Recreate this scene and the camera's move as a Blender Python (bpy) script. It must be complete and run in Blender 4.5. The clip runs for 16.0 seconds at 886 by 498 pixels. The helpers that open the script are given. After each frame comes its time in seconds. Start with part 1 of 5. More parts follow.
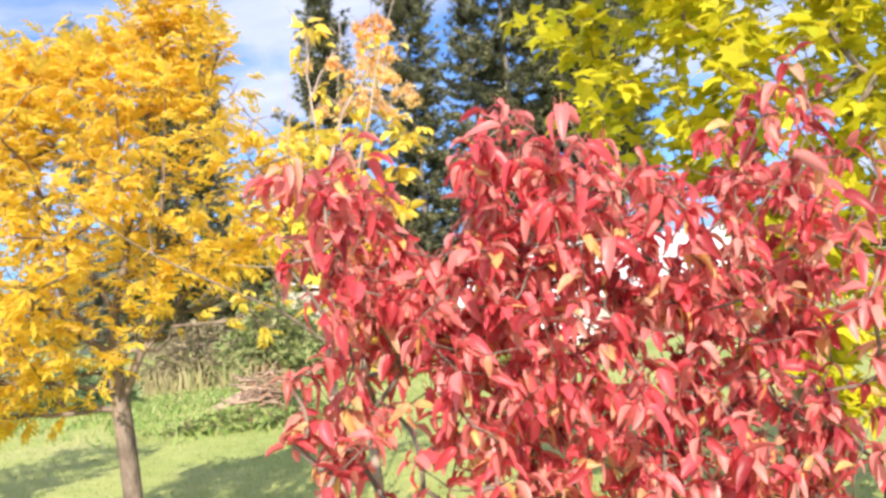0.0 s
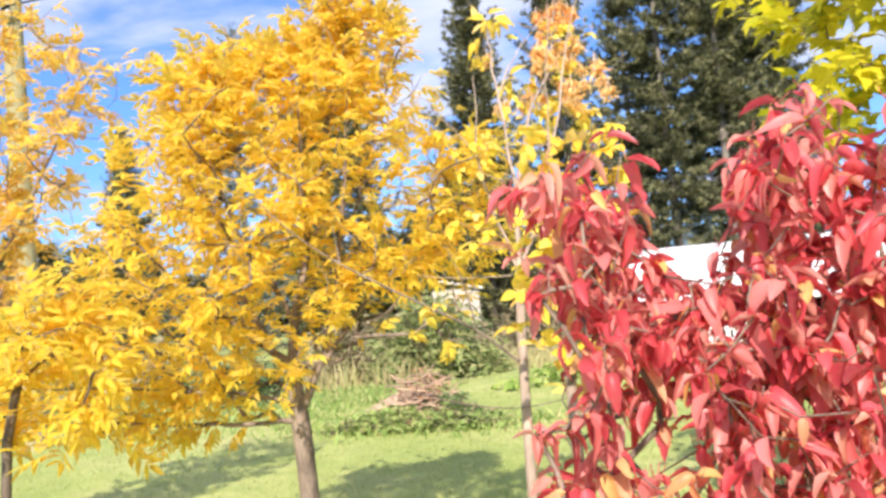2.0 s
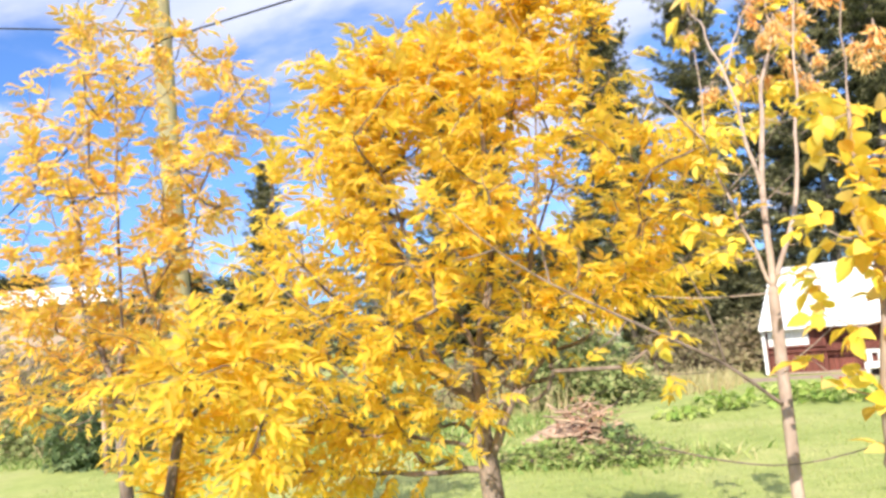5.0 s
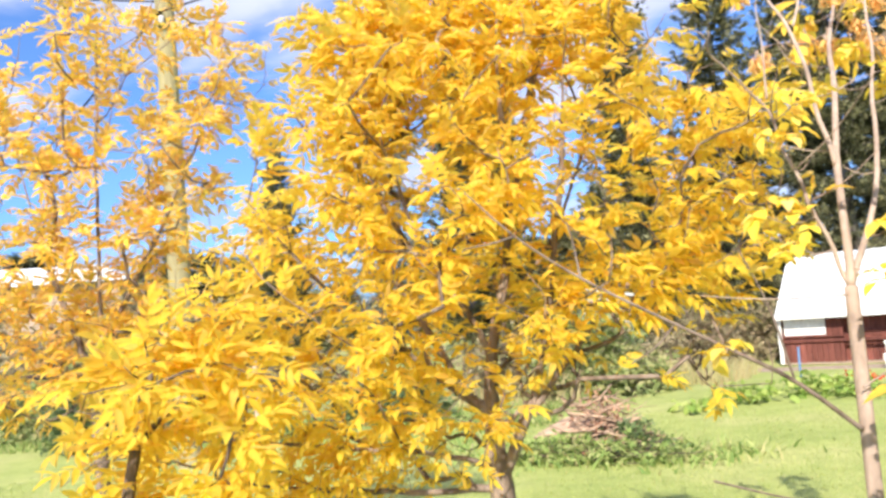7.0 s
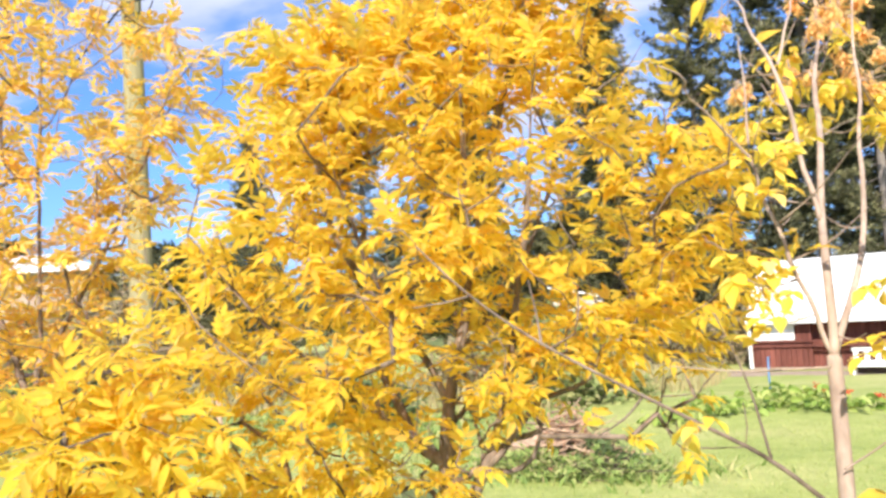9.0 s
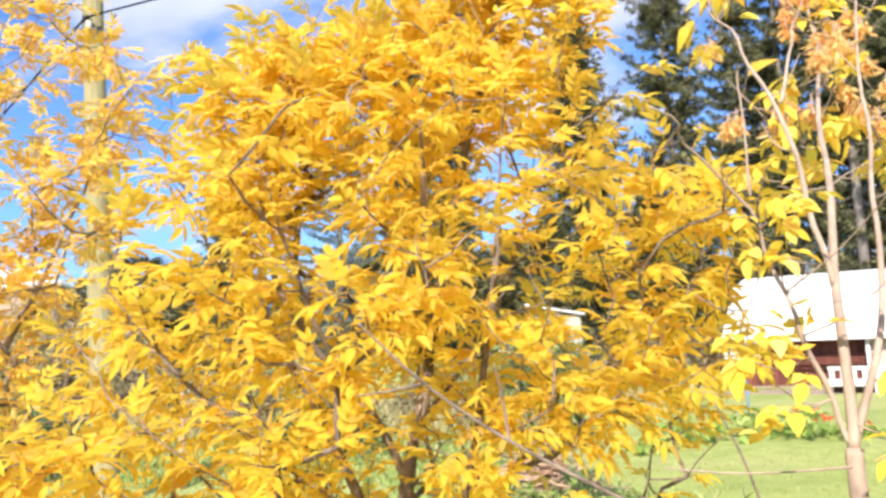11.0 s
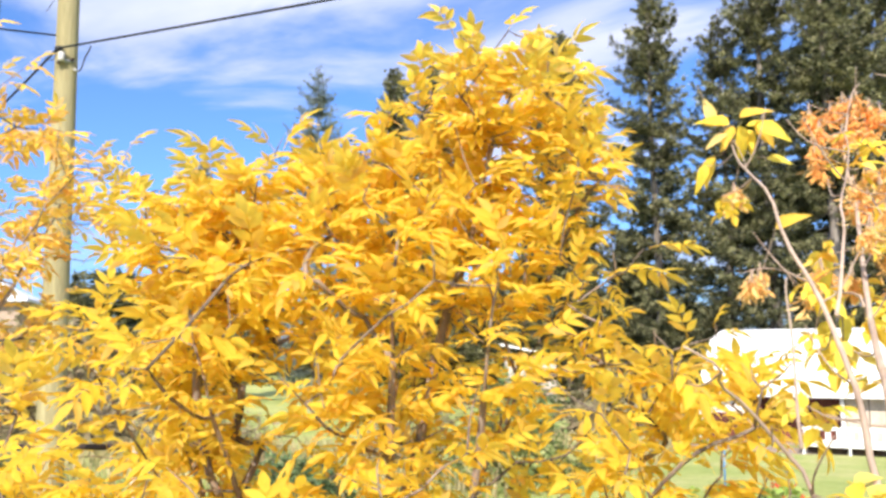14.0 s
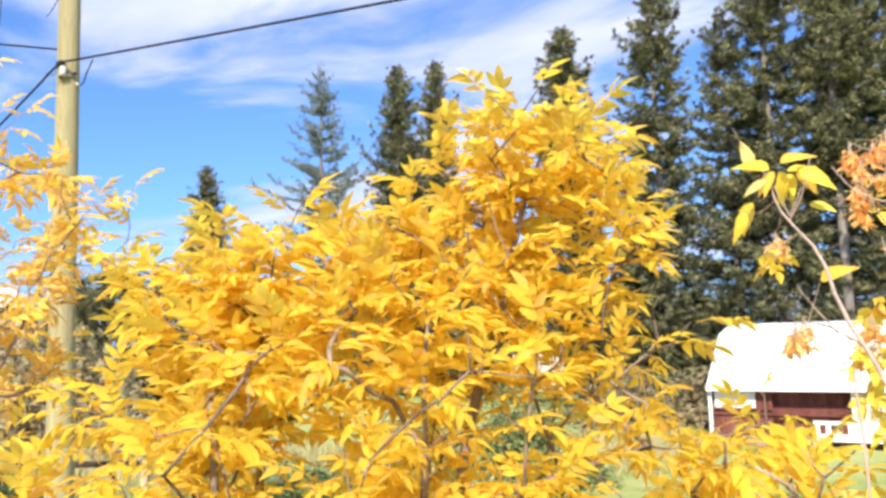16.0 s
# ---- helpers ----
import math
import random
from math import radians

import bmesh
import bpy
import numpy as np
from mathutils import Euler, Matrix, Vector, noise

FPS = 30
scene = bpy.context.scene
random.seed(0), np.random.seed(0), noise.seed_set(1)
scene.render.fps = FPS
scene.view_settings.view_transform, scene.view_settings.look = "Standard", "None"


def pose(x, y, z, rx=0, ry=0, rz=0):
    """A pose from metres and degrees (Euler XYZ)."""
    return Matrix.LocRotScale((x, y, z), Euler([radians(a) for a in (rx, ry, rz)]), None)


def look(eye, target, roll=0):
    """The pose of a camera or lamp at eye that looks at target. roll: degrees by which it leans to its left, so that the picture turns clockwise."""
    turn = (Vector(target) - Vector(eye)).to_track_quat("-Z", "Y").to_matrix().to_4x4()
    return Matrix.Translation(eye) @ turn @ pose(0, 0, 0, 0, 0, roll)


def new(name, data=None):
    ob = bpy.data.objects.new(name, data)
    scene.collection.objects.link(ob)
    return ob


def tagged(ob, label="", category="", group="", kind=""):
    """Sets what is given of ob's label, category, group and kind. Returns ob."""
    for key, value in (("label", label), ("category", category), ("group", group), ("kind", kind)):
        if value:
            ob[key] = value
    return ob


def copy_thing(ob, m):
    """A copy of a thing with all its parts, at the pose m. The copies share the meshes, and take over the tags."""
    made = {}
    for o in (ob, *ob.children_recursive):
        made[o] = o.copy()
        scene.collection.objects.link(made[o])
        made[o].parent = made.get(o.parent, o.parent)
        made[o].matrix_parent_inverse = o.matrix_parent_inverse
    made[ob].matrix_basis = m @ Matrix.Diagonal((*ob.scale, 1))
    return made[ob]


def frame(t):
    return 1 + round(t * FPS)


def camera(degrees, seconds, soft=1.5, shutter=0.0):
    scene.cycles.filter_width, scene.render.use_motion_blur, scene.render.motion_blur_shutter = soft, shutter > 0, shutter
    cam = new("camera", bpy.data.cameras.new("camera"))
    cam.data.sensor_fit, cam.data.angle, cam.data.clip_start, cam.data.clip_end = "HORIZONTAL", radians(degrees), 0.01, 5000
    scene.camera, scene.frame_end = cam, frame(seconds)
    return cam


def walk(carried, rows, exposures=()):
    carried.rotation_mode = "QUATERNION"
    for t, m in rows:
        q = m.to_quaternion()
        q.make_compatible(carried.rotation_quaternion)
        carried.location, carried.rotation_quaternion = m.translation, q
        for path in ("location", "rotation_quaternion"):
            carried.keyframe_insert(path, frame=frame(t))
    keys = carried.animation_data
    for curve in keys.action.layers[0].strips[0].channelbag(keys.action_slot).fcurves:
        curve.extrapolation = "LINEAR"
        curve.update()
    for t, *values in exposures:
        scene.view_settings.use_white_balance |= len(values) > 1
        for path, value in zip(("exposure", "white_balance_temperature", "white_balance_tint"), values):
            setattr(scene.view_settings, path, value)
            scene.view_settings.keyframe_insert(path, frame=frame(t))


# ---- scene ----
cam = camera(57.6, 16.0, soft=3.0)
PATH = [
    (0, (1.038, 0.561, 1.547), (3.60, 2.57, -5.73)),
    (0.5, (0.934, 0.737, 1.584), (4.83, 2.80, -5.67)),
    (1, (0.944, 0.756, 1.598), (8.09, 3.28, -5.98)),
    (1.5, (0.824, 0.837, 1.636), (11.07, 3.05, -4.33)),
    (2, (0.760, 0.864, 1.640), (13.63, 3.31, -4.81)),
    (2.5, (0.680, 0.926, 1.636), (15.88, 4.05, -5.69)),
    (3, (0.587, 0.975, 1.661), (17.47, 4.73, -6.51)),
    (3.5, (0.486, 1.048, 1.685), (18.72, 5.07, -6.98)),
    (4, (0.435, 1.090, 1.697), (19.98, 4.96, -6.80)),
    (4.5, (0.358, 1.181, 1.705), (21.25, 5.41, -5.88)),
    (5, (0.285, 1.359, 1.683), (22.54, 5.75, -5.57)),
    (7.5, (0.107, 1.856, 1.783), (23.42, 4.48, -4.66)),
    (8, (0.109, 1.919, 1.835), (23.11, 5.10, -4.17)),
    (8.5, (0.113, 1.969, 1.860), (22.45, 4.68, -3.61)),
    (9, (0.107, 2.005, 1.909), (21.73, 4.08, -3.62)),
    (11.5, (0.022, 2.453, 2.133), (19.89, 5.77, -3.28)),
    (12, (-0.010, 2.556, 2.222), (20.47, 6.60, -2.35)),
    (12.5, (-0.033, 2.570, 2.259), (21.10, 5.65, -2.06)),
    (13, (-0.056, 2.674, 2.333), (20.93, 5.91, -2.54)),
    (13.5, (-0.068, 2.727, 2.404), (20.03, 6.30, -2.09)),
    (14, (-0.057, 2.695, 2.519), (18.50, 6.78, -0.72)),
    (14.5, (-0.047, 2.683, 2.604), (17.09, 5.30, 0.28)),
    (15, (-0.092, 2.719, 2.627), (16.92, 5.20, 0.01)),
    (15.5, (-0.147, 2.758, 2.676), (17.91, 5.86, -0.95)),
    (16, (-0.148, 2.778, 2.728), (18.82, 6.39, -1.65)),
]


def held(eye, turn):
    """The pose of the camera from its place, yaw to the left, pitch up and roll."""
    yaw, pitch = radians(turn[0]), radians(turn[1])
    ahead = Vector((-math.sin(yaw) * math.cos(pitch), math.cos(yaw) * math.cos(pitch), math.sin(pitch)))
    return look(eye, Vector(eye) + ahead * 2, turn[2])


walk(cam, [(t, held(eye, turn)) for t, eye, turn in PATH], exposures=[(0, 1.5), (16, 1.5)])

# ---- sun and sky ----
SUN_EL, SUN_AZ = radians(38), radians(173)  # azimuth clockwise from +y
world = bpy.data.worlds.new("sky")
scene.world = world
world.use_nodes = True
wt = world.node_tree
wt.nodes.clear()

sky = wt.nodes.new("ShaderNodeTexSky")
sky.sky_type, sky.sun_disc, sky.sun_elevation, sky.sun_rotation = "NISHITA", False, SUN_EL, SUN_AZ
sky.air_density, sky.dust_density, sky.ozone_density = 0.7, 2.0, 2.5
coord = wt.nodes.new("ShaderNodeTexCoord")
split = wt.nodes.new("ShaderNodeSeparateXYZ")
wt.links.new(coord.outputs["Generated"], split.inputs[0])
lift = wt.nodes.new("ShaderNodeMath")
lift.operation = "MAXIMUM"
lift.inputs[1].default_value = 0.0
wt.links.new(split.outputs["Z"], lift.inputs[0])
base = wt.nodes.new("ShaderNodeMath")
base.inputs[1].default_value = 0.22
wt.links.new(lift.outputs[0], base.inputs[0])
flat = wt.nodes.new("ShaderNodeVectorMath")
flat.operation = "DIVIDE"
joinv = wt.nodes.new("ShaderNodeCombineXYZ")
for axis in "XYZ":
    wt.links.new(base.outputs[0], joinv.inputs[axis])
wt.links.new(coord.outputs["Generated"], flat.inputs[0])
wt.links.new(joinv.outputs[0], flat.inputs[1])
turn_map = wt.nodes.new("ShaderNodeMapping")
turn_map.inputs["Rotation"].default_value = (0, 0, radians(-18))
turn_map.inputs["Scale"].default_value = (0.75, 1.5, 0.0)
turn_map.inputs["Location"].default_value = (2.35, 0.2, 0)
wt.links.new(flat.outputs[0], turn_map.inputs[0])
cloud = wt.nodes.new("ShaderNodeTexNoise")
cloud.inputs["Scale"].default_value, cloud.inputs["Detail"].default_value = 1.25, 7
cloud.inputs["Roughness"].default_value, cloud.inputs["Distortion"].default_value = 0.55, 0.5
wt.links.new(turn_map.outputs[0], cloud.inputs["Vector"])
mask = wt.nodes.new("ShaderNodeMapRange")
mask.interpolation_type = "SMOOTHSTEP"
mask.inputs["From Min"].default_value, mask.inputs["From Max"].default_value = 0.47, 0.64
mask.inputs["To Max"].default_value = 0.95
cover = wt.nodes.new("ShaderNodeMapRange")
cover.inputs["From Min"].default_value, cover.inputs["From Max"].default_value = 0.16, 0.36
cover.inputs["To Min"].default_value, cover.inputs["To Max"].default_value = -0.03, 0.10
wt.links.new(split.outputs["Z"], cover.inputs["Value"])
cover_sum = wt.nodes.new("ShaderNodeMath")
wt.links.new(cloud.outputs["Fac"], cover_sum.inputs[0])
wt.links.new(cover.outputs[0], cover_sum.inputs[1])
wt.links.new(cover_sum.outputs[0], mask.inputs["Value"])
cloud2 = wt.nodes.new("ShaderNodeTexNoise")
cloud2.inputs["Scale"].default_value, cloud2.inputs["Detail"].default_value = 3.0, 6
wt.links.new(turn_map.outputs[0], cloud2.inputs["Vector"])
cramp = wt.nodes.new("ShaderNodeValToRGB")
cramp.color_ramp.elements[0].position, cramp.color_ramp.elements[1].position = 0.35, 0.68
cramp.color_ramp.elements[0].color, cramp.color_ramp.elements[1].color = (0.23, 0.265, 0.39, 1), (0.34, 0.355, 0.44, 1)
wt.links.new(cloud2.outputs["Fac"], cramp.inputs[0])
skyblue = wt.nodes.new("ShaderNodeVectorMath")
skyblue.operation = "MULTIPLY"
skyblue.inputs[1].default_value = (0.054, 0.076, 0.104)
wt.links.new(sky.outputs[0], skyblue.inputs[0])
mixsky = wt.nodes.new("ShaderNodeMix")
mixsky.data_type = "RGBA"
wt.links.new(mask.outputs[0], mixsky.inputs["Factor"])
wt.links.new(skyblue.outputs[0], mixsky.inputs["A"])
wt.links.new(cramp.outputs[0], mixsky.inputs["B"])
bg = wt.nodes.new("ShaderNodeBackground")
bg.inputs["Strength"].default_value = 1.03
wt.links.new(mixsky.outputs["Result"], bg.inputs["Color"])
wout = wt.nodes.new("ShaderNodeOutputWorld")
wt.links.new(bg.outputs[0], wout.inputs[0])

sun = new("sun", bpy.data.lights.new("sun", "SUN"))
sun.data.energy, sun.data.angle, sun.data.color = 2.95, radians(0.53), (1.0, 0.93, 0.82)
sun_from = Vector((math.sin(SUN_AZ) * math.cos(SUN_EL), math.cos(SUN_AZ) * math.cos(SUN_EL), math.sin(SUN_EL)))
sun.matrix_world = look(sun_from * 50, (0, 0, 0))


# ---- materials ----
def material(name, rough=0.7, metal=0.0):
    m = bpy.data.materials.new(name)
    m.use_nodes = True
    b = m.node_tree.nodes["Principled BSDF"]
    b.inputs["Roughness"].default_value, b.inputs["Metallic"].default_value = rough, metal
    b.inputs["Specular IOR Level"].default_value = 0.3
    return m, m.node_tree, b


def ramp(nt, fac, stops):
    r = nt.nodes.new("ShaderNodeValToRGB")
    while len(r.color_ramp.elements) < len(stops):
        r.color_ramp.elements.new(0.5)
    for e, (p, c) in zip(r.color_ramp.elements, stops):
        e.position, e.color = p, (*c, 1)
    nt.links.new(fac, r.inputs[0])
    return r.outputs[0]


def noise_tex(nt, scale, detail=5, stretch=(1, 1, 1), space="Object", rough=0.6):
    c = nt.nodes.new("ShaderNodeTexCoord")
    m = nt.nodes.new("ShaderNodeMapping")
    m.inputs["Scale"].default_value = stretch
    n = nt.nodes.new("ShaderNodeTexNoise")
    n.inputs["Scale"].default_value, n.inputs["Detail"].default_value, n.inputs["Roughness"].default_value = scale, detail, rough
    nt.links.new(c.outputs[space], m.inputs[0])
    nt.links.new(m.outputs[0], n.inputs["Vector"])
    return n.outputs["Fac"]


def blend(nt, kind, fac, a, b):
    m = nt.nodes.new("ShaderNodeMix")
    m.data_type, m.blend_type = "RGBA", kind
    if isinstance(fac, float):
        m.inputs["Factor"].default_value = fac
    else:
        nt.links.new(fac, m.inputs["Factor"])
    for key, v in (("A", a), ("B", b)):
        if isinstance(v, tuple):
            m.inputs[key].default_value = (*v, 1)
        else:
            nt.links.new(v, m.inputs[key])
    return m.outputs["Result"]


def bump(nt, b, height, strength=0.4, distance=0.01):
    n = nt.nodes.new("ShaderNodeBump")
    n.inputs["Strength"].default_value, n.inputs["Distance"].default_value = strength, distance
    nt.links.new(height, n.inputs["Height"])
    nt.links.new(n.outputs[0], b.inputs["Normal"])


def surface(name, dark, light, scale, rough=0.8, stretch=(1, 1, 1), fine=8.0, metal=0.0, relief=0.4, depth=0.01, vary=0.0):
    """A material of two tones at two scales, with fine relief; vary shifts whole pieces."""
    m, nt, b = material(name, rough, metal)
    big = noise_tex(nt, scale, 4, stretch)
    small = noise_tex(nt, scale * fine, 6, stretch)
    c = ramp(nt, big, [(0.3, dark), (0.7, light)])
    c2 = ramp(nt, small, [(0.25, (0.62, 0.6, 0.58)), (0.75, (1.15, 1.15, 1.15))])
    out = blend(nt, "MULTIPLY", 0.8, c, c2)
    if vary:
        o = nt.nodes.new("ShaderNodeObjectInfo")
        tone = ramp(nt, o.outputs["Random"], [(0, (1 - vary,) * 3), (1, (1 + vary,) * 3)])
        out = blend(nt, "MULTIPLY", 1.0, out, tone)
    nt.links.new(out, b.inputs["Base Color"])
    bump(nt, b, small, relief, depth)
    return m


def leaf_material(name, stops, glow=0.4, rough=0.55, blotch=0.35, spots=(0.30, 0.12, 0.02), gloss=0.3, grain=38):
    """Leaves: a colour for each leaf, blotches on it, and light through the blade."""
    m, nt, b = material(name, rough)
    b.inputs["Specular IOR Level"].default_value = gloss
    g = nt.nodes.new("ShaderNodeNewGeometry")
    o = nt.nodes.new("ShaderNodeObjectInfo")
    add = nt.nodes.new("ShaderNodeMath")
    wrap = nt.nodes.new("ShaderNodeMath")
    wrap.operation = "FRACT"
    nt.links.new(g.outputs["Random Per Island"], add.inputs[0])
    nt.links.new(o.outputs["Random"], add.inputs[1])
    nt.links.new(add.outputs[0], wrap.inputs[0])
    c = ramp(nt, wrap.outputs[0], stops)
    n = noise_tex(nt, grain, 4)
    # a coarse grain makes clump-sized blotches, the painted shade of the spruce crowns
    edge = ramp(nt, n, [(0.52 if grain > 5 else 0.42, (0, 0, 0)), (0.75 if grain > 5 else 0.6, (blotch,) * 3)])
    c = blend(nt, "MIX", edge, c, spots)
    nt.links.new(c, b.inputs["Base Color"])
    t = nt.nodes.new("ShaderNodeBsdfTranslucent")
    nt.links.new(c, t.inputs["Color"])
    mix = nt.nodes.new("ShaderNodeMixShader")
    mix.inputs[0].default_value = glow
    out = nt.nodes["Material Output"]
    nt.links.new(b.outputs[0], mix.inputs[1])
    nt.links.new(t.outputs[0], mix.inputs[2])
    nt.links.new(mix.outputs[0], out.inputs["Surface"])
    return m


ASH_GOLD = leaf_material("ash_gold", [(0.0, (0.83, 0.53, 0.10)), (0.2, (0.88, 0.645, 0.09)), (0.6, (0.90, 0.70, 0.09)), (0.85, (0.92, 0.735, 0.115)), (1.0, (0.83, 0.57, 0.17))], glow=0.68, blotch=0.2, gloss=0.05)
ASH_ORANGE = leaf_material("ash_orange", [(0.0, (0.84, 0.49, 0.17)), (0.3, (0.89, 0.61, 0.10)), (0.7, (0.90, 0.68, 0.11)), (1.0, (0.86, 0.54, 0.23))], glow=0.55, blotch=0.2, gloss=0.1)
RED_LEAF = leaf_material("red_leaf", [(0.0, (0.30, 0.035, 0.045)), (0.12, (0.60, 0.065, 0.08)), (0.34, (0.88, 0.13, 0.16)), (0.48, (0.73, 0.21, 0.19)), (0.62, (0.85, 0.25, 0.25)), (0.82, (0.76, 0.36, 0.29)), (0.91, (0.88, 0.56, 0.18)), (0.93, (0.84, 0.12, 0.15)), (1.0, (0.40, 0.05, 0.06))],
                         glow=0.5, rough=0.4, blotch=0.5, spots=(0.46, 0.21, 0.15), gloss=0.45)
LIME_LEAF = leaf_material("lime_leaf", [(0.0, (0.40, 0.42, 0.02)), (0.35, (0.62, 0.58, 0.025)), (0.7, (0.76, 0.66, 0.035)), (1.0, (0.84, 0.72, 0.05))], glow=0.5)
LEMON_LEAF = leaf_material("lemon_leaf", [(0.0, (0.88, 0.56, 0.10)), (0.4, (0.90, 0.68, 0.08)), (0.8, (0.91, 0.76, 0.12)), (1.0, (0.90, 0.66, 0.26))], glow=0.5, blotch=0.2, gloss=0.15)
SAMARA = leaf_material("dry_orange_seed", [(0.0, (0.89, 0.40, 0.12)), (0.5, (0.91, 0.54, 0.19)), (1.0, (0.91, 0.67, 0.33))], glow=0.45, blotch=0.15, gloss=0.1)
SAMARA_PALE = leaf_material("dry_peach_seed", [(0.0, (0.90, 0.52, 0.20)), (0.5, (0.92, 0.64, 0.27)), (1.0, (0.92, 0.72, 0.36))], glow=0.5, blotch=0.15, gloss=0.1)
RUST = leaf_material("withered_rust_leaf", [(0.0, (0.34, 0.17, 0.10)), (0.5, (0.50, 0.28, 0.18)), (1.0, (0.56, 0.38, 0.27))], glow=0.2, rough=0.8)
# near-black blotches and pale stops paint shaded gaps and sunlit tufts into the needles
NEEDLE = leaf_material("spruce_needle_painted_shade", [(0.0, (0.045, 0.05, 0.025)), (0.4, (0.20, 0.205, 0.10)), (0.75, (0.43, 0.405, 0.195)), (1.0, (0.62, 0.57, 0.31))], glow=0.3, rough=0.7, blotch=0.85, spots=(0.022, 0.026, 0.015), grain=1.5)
LARCH = leaf_material("larch_needle", [(0.0, (0.15, 0.19, 0.16)), (1.0, (0.28, 0.31, 0.26))], glow=0.2, rough=0.7, blotch=0.1, spots=(0.05, 0.05, 0.03))
WEED = leaf_material("weed_green", [(0.0, (0.16, 0.25, 0.06)), (0.5, (0.30, 0.40, 0.11)), (0.8, (0.42, 0.46, 0.16)), (1.0, (0.50, 0.44, 0.21))], glow=0.3, rough=0.6, blotch=0.2, spots=(0.2, 0.15, 0.05))
SHRUB = leaf_material("shrub_green", [(0.0, (0.06, 0.10, 0.04)), (0.6, (0.14, 0.20, 0.075)), (1.0, (0.26, 0.31, 0.13))], glow=0.25, rough=0.5, blotch=0.15, spots=(0.04, 0.05, 0.02))
DRYGRASS = leaf_material("dry_grass", [(0.0, (0.42, 0.33, 0.17)), (0.5, (0.52, 0.43, 0.22)), (1.0, (0.34, 0.36, 0.14))], glow=0.3, rough=0.7, blotch=0.15, spots=(0.2, 0.14, 0.06))
BLADE = leaf_material("lawn_blade", [(0.0, (0.27, 0.34, 0.09)), (0.5, (0.38, 0.425, 0.14)), (1.0, (0.51, 0.475, 0.22))], glow=0.3, rough=0.6, blotch=0.1, spots=(0.3, 0.26, 0.1))
OLIVE = leaf_material("olive_weed", [(0.0, (0.16, 0.21, 0.07)), (0.5, (0.29, 0.35, 0.12)), (0.8, (0.41, 0.42, 0.17)), (1.0, (0.50, 0.43, 0.22))], glow=0.3, rough=0.7, blotch=0.15, spots=(0.2, 0.15, 0.06))
THICKET = leaf_material("thicket_brown", [(0.0, (0.24, 0.18, 0.11)), (0.5, (0.38, 0.30, 0.18)), (0.8, (0.30, 0.30, 0.13)), (1.0, (0.46, 0.37, 0.23))], glow=0.2, rough=0.8, blotch=0.1, spots=(0.1, 0.08, 0.05))
BED_LEAF = leaf_material("vegetable_leaf", [(0.0, (0.18, 0.30, 0.05)), (0.6, (0.33, 0.43, 0.10)), (1.0, (0.46, 0.50, 0.16))], glow=0.3)
FLOWER = leaf_material("red_flower", [(0.0, (0.55, 0.06, 0.03)), (1.0, (0.68, 0.16, 0.06))], glow=0.2)

BARK = surface("bark_grey_brown", (0.08, 0.058, 0.045), (0.36, 0.275, 0.22), 14, 0.9, (1, 1, 0.35), 6, relief=0.9, depth=0.006)
BARK_DARK = surface("bark_dark", (0.075, 0.055, 0.043), (0.20, 0.15, 0.115), 10, 0.9, (1, 1, 0.35), 6, relief=0.8, depth=0.004)
BARK_PALE = surface("bark_pale", (0.30, 0.22, 0.175), (0.51, 0.395, 0.32), 8, 0.85, (1, 1, 0.4), 6, relief=0.6, depth=0.003)
BARK_SPRUCE = surface("bark_spruce", (0.14, 0.115, 0.10), (0.30, 0.26, 0.23), 2.5, 0.95, (1, 1, 0.3), 6, relief=0.9, depth=0.02)
POLE_WOOD = surface("treated_pole_wood", (0.27, 0.225, 0.115), (0.40, 0.345, 0.19), 5, 0.85, (1, 1, 0.08), 9, relief=0.6, depth=0.006)
RUBBER = surface("black_cable", (0.015, 0.015, 0.017), (0.03, 0.03, 0.032), 6, 0.6)
STEEL = surface("galvanised_steel", (0.33, 0.34, 0.35), (0.5, 0.51, 0.52), 12, 0.45, metal=0.8, relief=0.15)
CERAMIC = surface("insulator_glaze", (0.50, 0.48, 0.46), (0.62, 0.60, 0.58), 10, 0.25, relief=0.05)
RED_BOARD = surface("barn_red_board", (0.125, 0.04, 0.03), (0.23, 0.078, 0.058), 2.2, 0.85, (1, 1, 0.15), 8, relief=0.5, depth=0.006, vary=0.25)
WHITE_PAINT = surface("white_paint", (0.70, 0.69, 0.66), (0.82, 0.81, 0.79), 3, 0.6, (1, 1, 0.4), 8, relief=0.2, depth=0.003)
ROOF_METAL = surface("white_roof_metal", (0.76, 0.77, 0.78), (0.85, 0.855, 0.86), 0.8, 0.4, (1, 1, 1), 12, relief=0.08, depth=0.004)
CREAM_PAINT = surface("cream_paint", (0.46, 0.39, 0.32), (0.60, 0.52, 0.44), 3, 0.7, (1, 1, 0.3), 8, relief=0.3, depth=0.004)
# dark wood as such, and the colour of shade laid in under the bench
DARK_WOOD_AND_SHADE = surface("dark_wood_and_shade", (0.035, 0.024, 0.02), (0.085, 0.055, 0.045), 3, 0.9, (1, 1, 0.2), 8, relief=0.4)
WEATHERED = surface("weathered_wood", (0.27, 0.175, 0.12), (0.58, 0.41, 0.29), 5, 0.9, (0.3, 1, 1), 8, relief=0.7, depth=0.006, vary=0.3)
TAN_WALL = surface("tan_siding", (0.42, 0.30, 0.22), (0.52, 0.39, 0.30), 1.5, 0.8, (1, 1, 0.6), 9, relief=0.2)
BLUE_PLASTIC = surface("blue_plastic", (0.10, 0.22, 0.42), (0.14, 0.28, 0.50), 9, 0.5)
